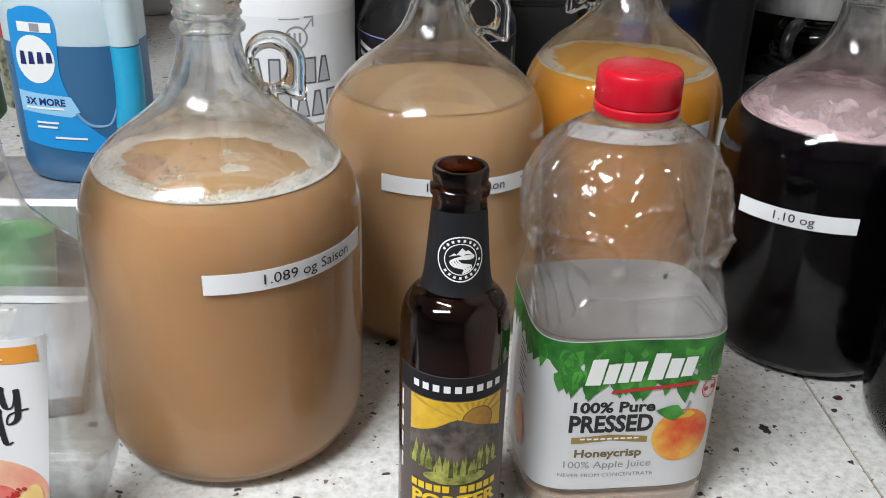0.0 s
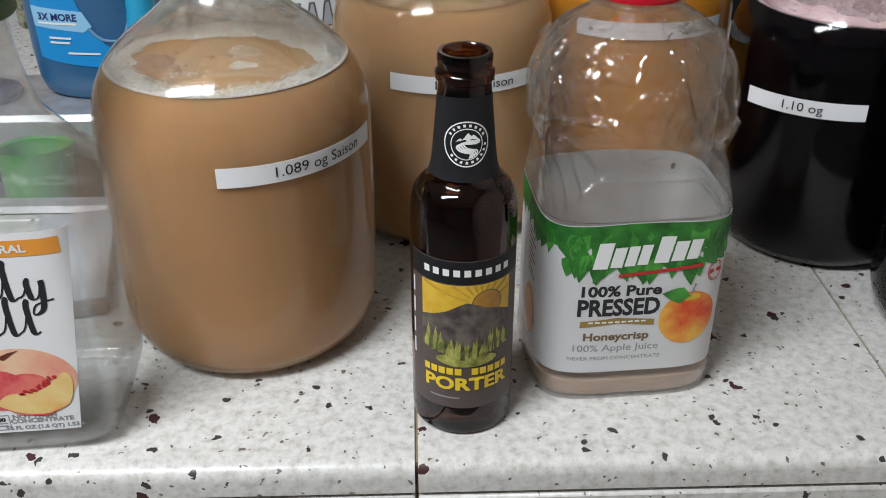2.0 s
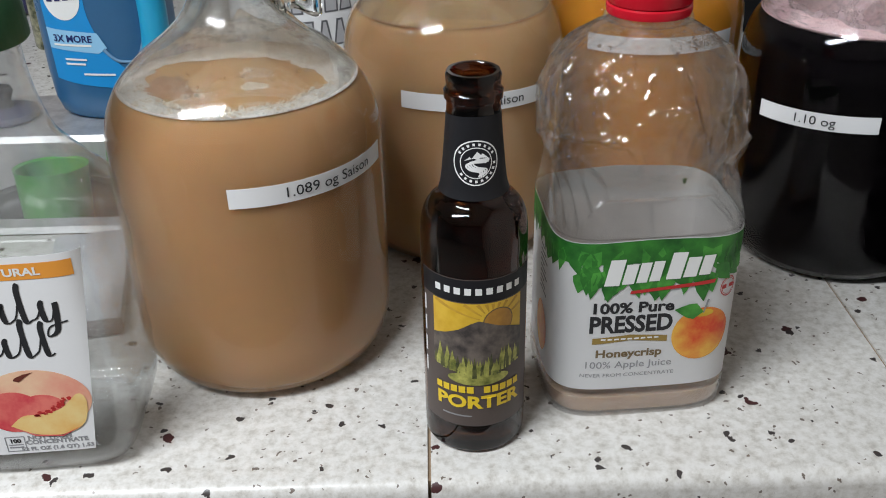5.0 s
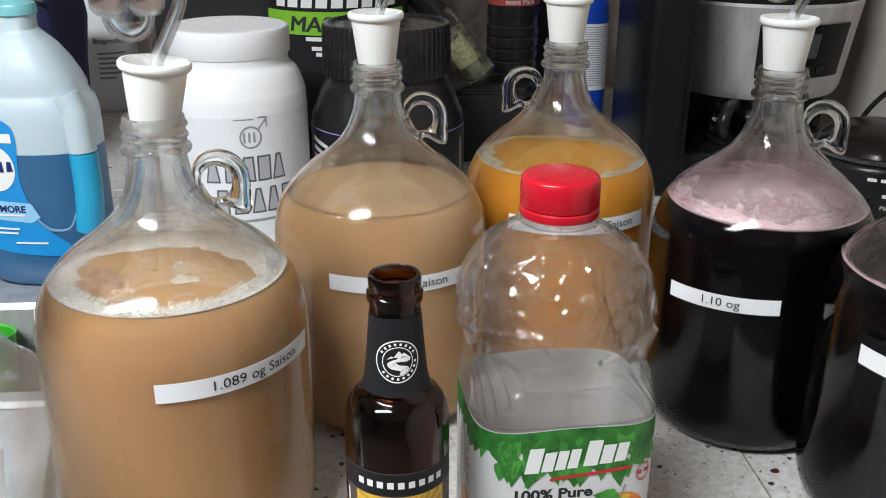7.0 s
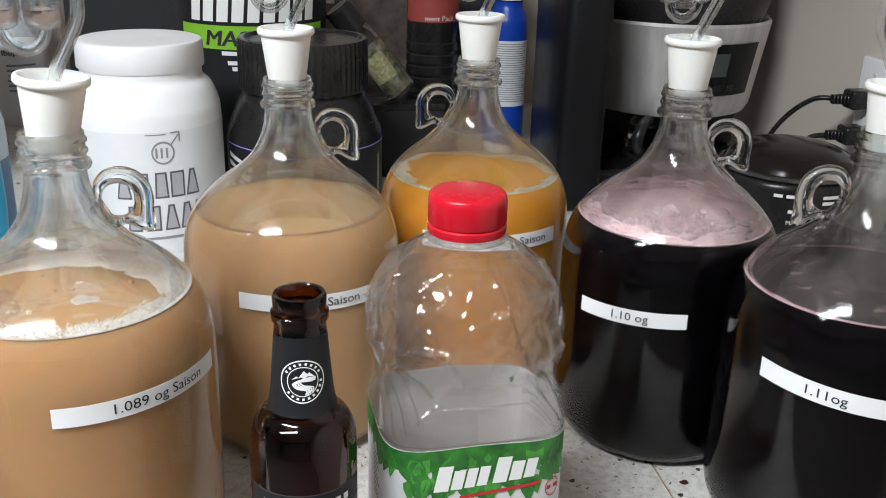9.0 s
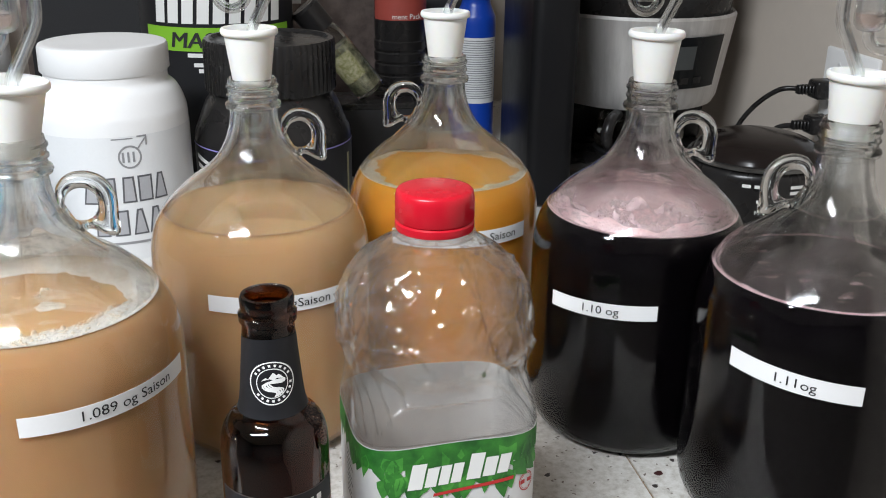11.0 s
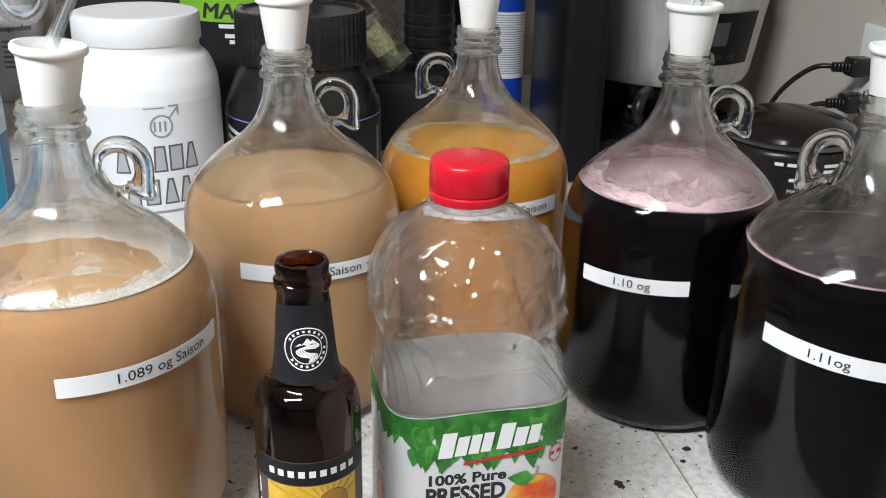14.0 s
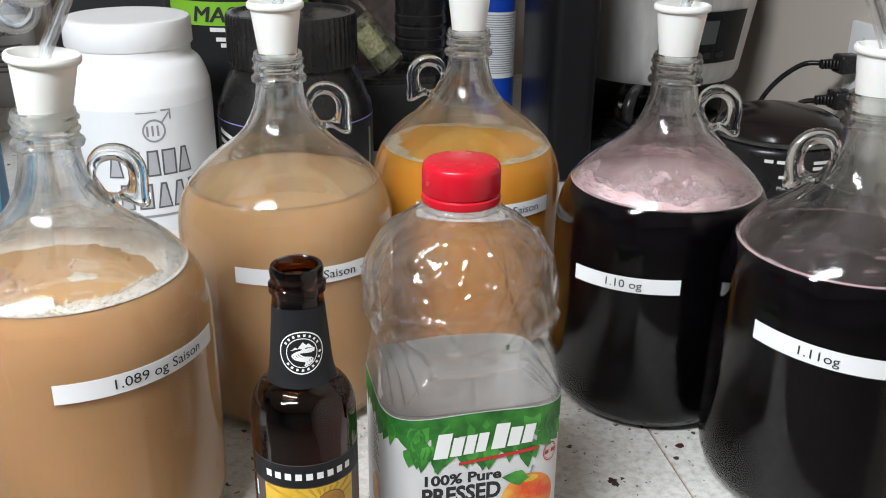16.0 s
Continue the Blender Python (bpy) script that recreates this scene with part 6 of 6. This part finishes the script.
def build_coffee_maker():
    b = thing("coffee_maker", "black and brushed steel drip coffee maker", "coffee maker", (0.578, 0.945, TOP), -7.0)
    b.scale = (1.06, 1.06, 1.0)
    part("base", box(-0.135, 0.12, -0.12, 0.12, 0.0, 0.045, 0.012, 3), BLACK_PLASTIC, b)
    part("warming_plate", lathe([(0.0, 0.0), (0.060, 0.0), (0.064, -0.003), (0.064, -0.006)], 48), BLACK_MATT, b).location = (0.0, -0.035, 0.0515)
    part("column", box(-0.135, 0.12, 0.035, 0.12, 0.04, 0.34, 0.012, 3), BLACK_PLASTIC, b)
    part("water_tank", box(-0.185, -0.125, -0.185, 0.12, 0.0, 0.34, 0.014, 3), SMOKE_BLACK, b, "dark see-through water tank")
    # brew head with a bowed steel front
    head = bmesh.new()
    rows = []
    for v, r in ((0.121, 0.116), (0.131, 0.121), (0.251, 0.138), (0.254, 0.136)):
        rows.append([head.verts.new((r * math.sin(radians(a)), 0.03 - r * math.cos(radians(a)) * 1.05, v)) for a in range(-88, 89, 4)])
    for a, c in zip(rows, rows[1:]):
        for k in range(len(a) - 1):
            head.faces.new((a[k], a[k + 1], c[k + 1], c[k]))
    slab(head, -0.004)
    part("brew_head", head, STEEL, b, "bowed brushed steel front")
    part("head_core", lathe([(0.0, 0.116), (0.108, 0.116), (0.112, 0.136), (0.130, 0.254), (0.132, 0.268), (0.136, 0.290), (0.134, 0.335), (0.122, 0.348), (0.0, 0.352)], 64), BLACK_PLASTIC, b, "glossy black head and lid").location = (0, 0.02, 0.002)
    side = lambda u, w, l, d=0.014: (lambda v: ((0.1185 + (v - 0.145) * 0.1417 + l) * math.sin(u / 0.13), 0.03 - 1.05 * (0.1185 + (v - 0.145) * 0.1417 + l) * math.cos(u / 0.13), v - d))(w)
    panel = part("control_panel", slab(bent(flat(rect(-0.036, 0.108, 0.160, 0.250), 0.004), side, 0.0060), 0.002), SILVER, b, "silver-framed control panel")
    part("screen", bent(flat(rect(-0.029, 0.101, 0.167, 0.243), 0.004), side, 0.0085), SCREEN, panel)
    part("display", bent(flat(rect(0.010, 0.050, 0.196, 0.230), 0.004), side, 0.0092), GREY_SCREEN, panel)
    for k in range(3):
        part("button", bent(flat(rect(0.010 + 0.022 * k, 0.024 + 0.022 * k, 0.174, 0.184), 0.003), side, 0.0094), BLACK_PLASTIC, panel)
    jug = part("carafe", lathe(smooth_profile([(0.0, 0.053), (0.055, 0.053), (0.062, 0.058), (0.066, 0.075), (0.060, 0.098), (0.050, 0.108), (0.050, 0.114)], 4), 56), SMOKE_GLASS, b, "smoked glass carafe")
    jug.location = (0.0, -0.035, 0)
    part("handle", tube(arc([(-0.045, -0.085, 0.112), (-0.062, -0.118, 0.110), (-0.068, -0.126, 0.085), (-0.056, -0.106, 0.066)], 6), 0.008, 12), BLACK_PLASTIC, b)
    return b


SMOKE_BLACK = plain("smoked_plastic", (0.008, 0.008, 0.009), 0.42, vary=0.1, bump=0, spec=0.2)
SMOKE_LID = plain("smoked_lid", (0.014, 0.010, 0.009), 0.16, vary=0.15, bump=0, spec=0.22)
GREY_SCREEN = plain("lcd_grey", (0.07, 0.075, 0.075), 0.2, vary=0.05, bump=0)


def build_cooker():
    b = thing("egg_cooker", "low round black cooker with a smoked lid", "cooker", (0.603, 0.595, TOP + 0.008))
    for a in (30, 150, 270):
        part("foot", lathe([(0.0, -0.008), (0.008, -0.008), (0.009, -0.006), (0.009, 0.002), (0.0, 0.002)], 20), BLACK_MATT, b).location = (0.06 * math.cos(radians(a)), 0.06 * math.sin(radians(a)), 0)
    part("body", lathe(smooth_profile([(0.0, 0.0), (0.070, 0.0), (0.078, 0.006), (0.082, 0.03), (0.084, 0.07), (0.083, 0.100), (0.078, 0.108)], 4), 64), BLACK_PLASTIC, b)
    part("rim", lathe([(0.077, 0.108), (0.083, 0.110), (0.0835, 0.1135), (0.079, 0.1155), (0.074, 0.1145)], 64, True), SILVER_DARK, b)
    part("lid", lathe(smooth_profile([(0.079, 0.115), (0.070, 0.128), (0.050, 0.137), (0.025, 0.141), (0.0, 0.142)], 5), 64), SMOKE_LID, b, "domed smoked lid")
    side = round_side(lambda v: 0.084, -112)
    for k, (u0, u1, v) in enumerate(((-0.022, -0.012, 0.092), (-0.008, 0.014, 0.092), (-0.004, 0.022, 0.074), (0.034, 0.060, 0.092), (0.034, 0.052, 0.085))):
        part("print_mark", bent(flat(rect(u0, u1, v, v + 0.004), 0.003), side, 0.0012), WHITE_INK, b)
    part("lettering", bent(lettering("MAX FILL", 0.0052, 0.010, 0.060), side, 0.0012), WHITE_INK, b)
    return b


SILVER_DARK = plain("dark_chrome", (0.18, 0.18, 0.18), 0.25, 0.9)


def build_outlet():
    o = thing("wall_outlet", "white double outlet plate with two black plugs", "outlet", (WALL_X, 0.657, 1.057))
    part("plate", box(-0.007, 0.0, -0.058, 0.058, -0.056, 0.076, 0.003, 2), WHITE_PLASTIC, o)
    for y in (-0.023, 0.023):
        part("socket_panel", box(-0.0095, -0.006, y - 0.017, y + 0.017, -0.036, 0.044, 0.002, 2), WHITE_PLASTIC, o)
    for y, z in ((0.023, 0.055), (0.023, -0.046), (-0.023, 0.055), (-0.023, -0.046)):
        part("screw", lathe([(0.0, 0.001), (0.003, 0.001), (0.0034, 0.0)], 16), SILVER, o).matrix_local = pose(-0.007, y, z, 0, -90, 0)
    for z, route in ((0.026, [(WALL_X - 0.045, 0.700, 1.073), (WALL_X - 0.075, 0.720, 1.070), (WALL_X - 0.095, 0.76, 1.030), (WALL_X - 0.10, 0.80, 0.97), (WALL_X - 0.09, 0.84, 0.912)]),
                     (-0.022, [(WALL_X - 0.045, 0.700, 1.037), (WALL_X - 0.080, 0.71, 1.030), (WALL_X - 0.105, 0.70, 0.985), (WALL_X - 0.11, 0.68, 0.94), (WALL_X - 0.10, 0.66, 0.906)])):
        p = thing("power_plug", "black power plug with its cable in the outlet", "plug", (WALL_X - 0.0096, 0.682, 1.055 + z), 0, "plugs in the outlet")
        part("plug_head", box(-0.031, 0, -0.014, 0.014, -0.0125, 0.0125, 0.005, 3), BLACK_PLASTIC, p)
        base = Vector((WALL_X - 0.0096, 0.698, 1.055 + z * 0.75))
        for k in range(5):
            part("strain_rib", box(-0.034 - 0.0045 * k, -0.031 - 0.0045 * k, -0.008 + 0.0008 * k, 0.008 - 0.0008 * k, -0.006, 0.006, 0.001, 1), BLACK_PLASTIC, p)
        cable = arc([Vector((-0.03, 0, 0))] + [Vector(q) - base for q in route], 8)
        part("cable", tube(cable, 0.0035, 10), BLACK_PLASTIC, p)


# ---- washing-up in the sink ----
CARTON_GREY = plain("pale_grey_paper", (0.50, 0.50, 0.51), 0.6, vary=0.08)


def build_sink_things(low):
    p = thing("cooking_pot", "black cooking pot standing in the sink", "pot", (-0.400, 0.372, low + 0.001))
    part("pot_wall", lathe([(0.0, 0.0), (0.072, 0.0), (0.078, 0.006), (0.081, 0.150), (0.0835, 0.154), (0.0810, 0.156), (0.0775, 0.152), (0.074, 0.010), (0.0, 0.006)], 72), BLACK_MATT, p)
    part("pot_handle", box(-0.20, -0.080, -0.011, 0.011, 0.132, 0.145, 0.004, 2), BLACK_PLASTIC, p)
    g = thing("green_cup", "bright green plastic cup standing in the pot", "cup", (-0.412, 0.408, low + 0.0078))
    g.rotation_euler = (radians(-8), 0, 0)
    part("cup_wall", lathe([(0.0, 0.0), (0.026, 0.0), (0.029, 0.004), (0.036, 0.168), (0.037, 0.172), (0.034, 0.170), (0.027, 0.008), (0.0, 0.006)], 48), GREEN_PLASTIC, g)
    w = thing("paper_packet", "flat pale grey paper packet with a brown end", "packet", (-0.292, 0.165, TOP), 12)
    part("packet", box(-0.030, 0.032, -0.060, 0.080, 0.0, 0.012, 0.004, 2), CARTON_GREY, w)
    part("brown_end", box(-0.0305, 0.0325, -0.068, -0.0585, 0.0005, 0.0115, 0.003, 2), BROWN_CARD, w)
    s = thing("sink_stopper", "dark rubber sink stopper lying on the sink deck", "stopper", (-0.485, 0.525, TOP + 0.0045))
    part("rubber_disc", lathe([(0.0, 0.0), (0.030, 0.0), (0.034, 0.004), (0.032, 0.009), (0.018, 0.013), (0.0, 0.014)], 40), NAVY, s)
    part("knob", lathe([(0.0, 0.013), (0.009, 0.013), (0.007, 0.022), (0.011, 0.030), (0.009, 0.036), (0.0, 0.037)], 28), BLACK_PLASTIC, s)


def build_ceiling_lamps():
    for x, y, z in (LIGHT_A,):
        c = thing("ceiling_lamp", "boxy white ceiling lamp fitting, switched on", "lamp", (x, y, 2.44), LIGHT_TURN, "ceiling lamps")
        part("housing", box(-0.60, 0.60, -0.17, 0.17, -0.06, -0.0005, 0.004, 1), WHITE_PLASTIC, c)


build_worktop()
SINK_LOW = build_sink()
for k, (place, ear, label, liquid, level, strip, words, foam) in enumerate(JUGS):
    build_jug(place, ear, label, liquid, level, strip, words, foam, 11 + k)
    sunk, lean = (0.0045, 5.5) if k == 0 else (0.007, 1.5) if k == 4 else (0.0, 0.0)
    build_stopper(place, sunk, lean)
    build_airlock((place[0] + 0.036 * math.sin(radians(lean)), place[1], TOP + 0.320 - sunk), (0, 8, 10, 4, 175)[k])
build_beer()
build_juice()
build_peach()
build_soap()
build_white_tub()
build_black_tub()
build_mass_tub()
build_shaker()
build_blue_bottle()
build_pill_bottle()
build_herb_stand()
build_herb_jar()
build_back_clutter()
build_coffee_maker()
build_cooker()
build_outlet()
build_sink_things(SINK_LOW)
build_ceiling_lamps()
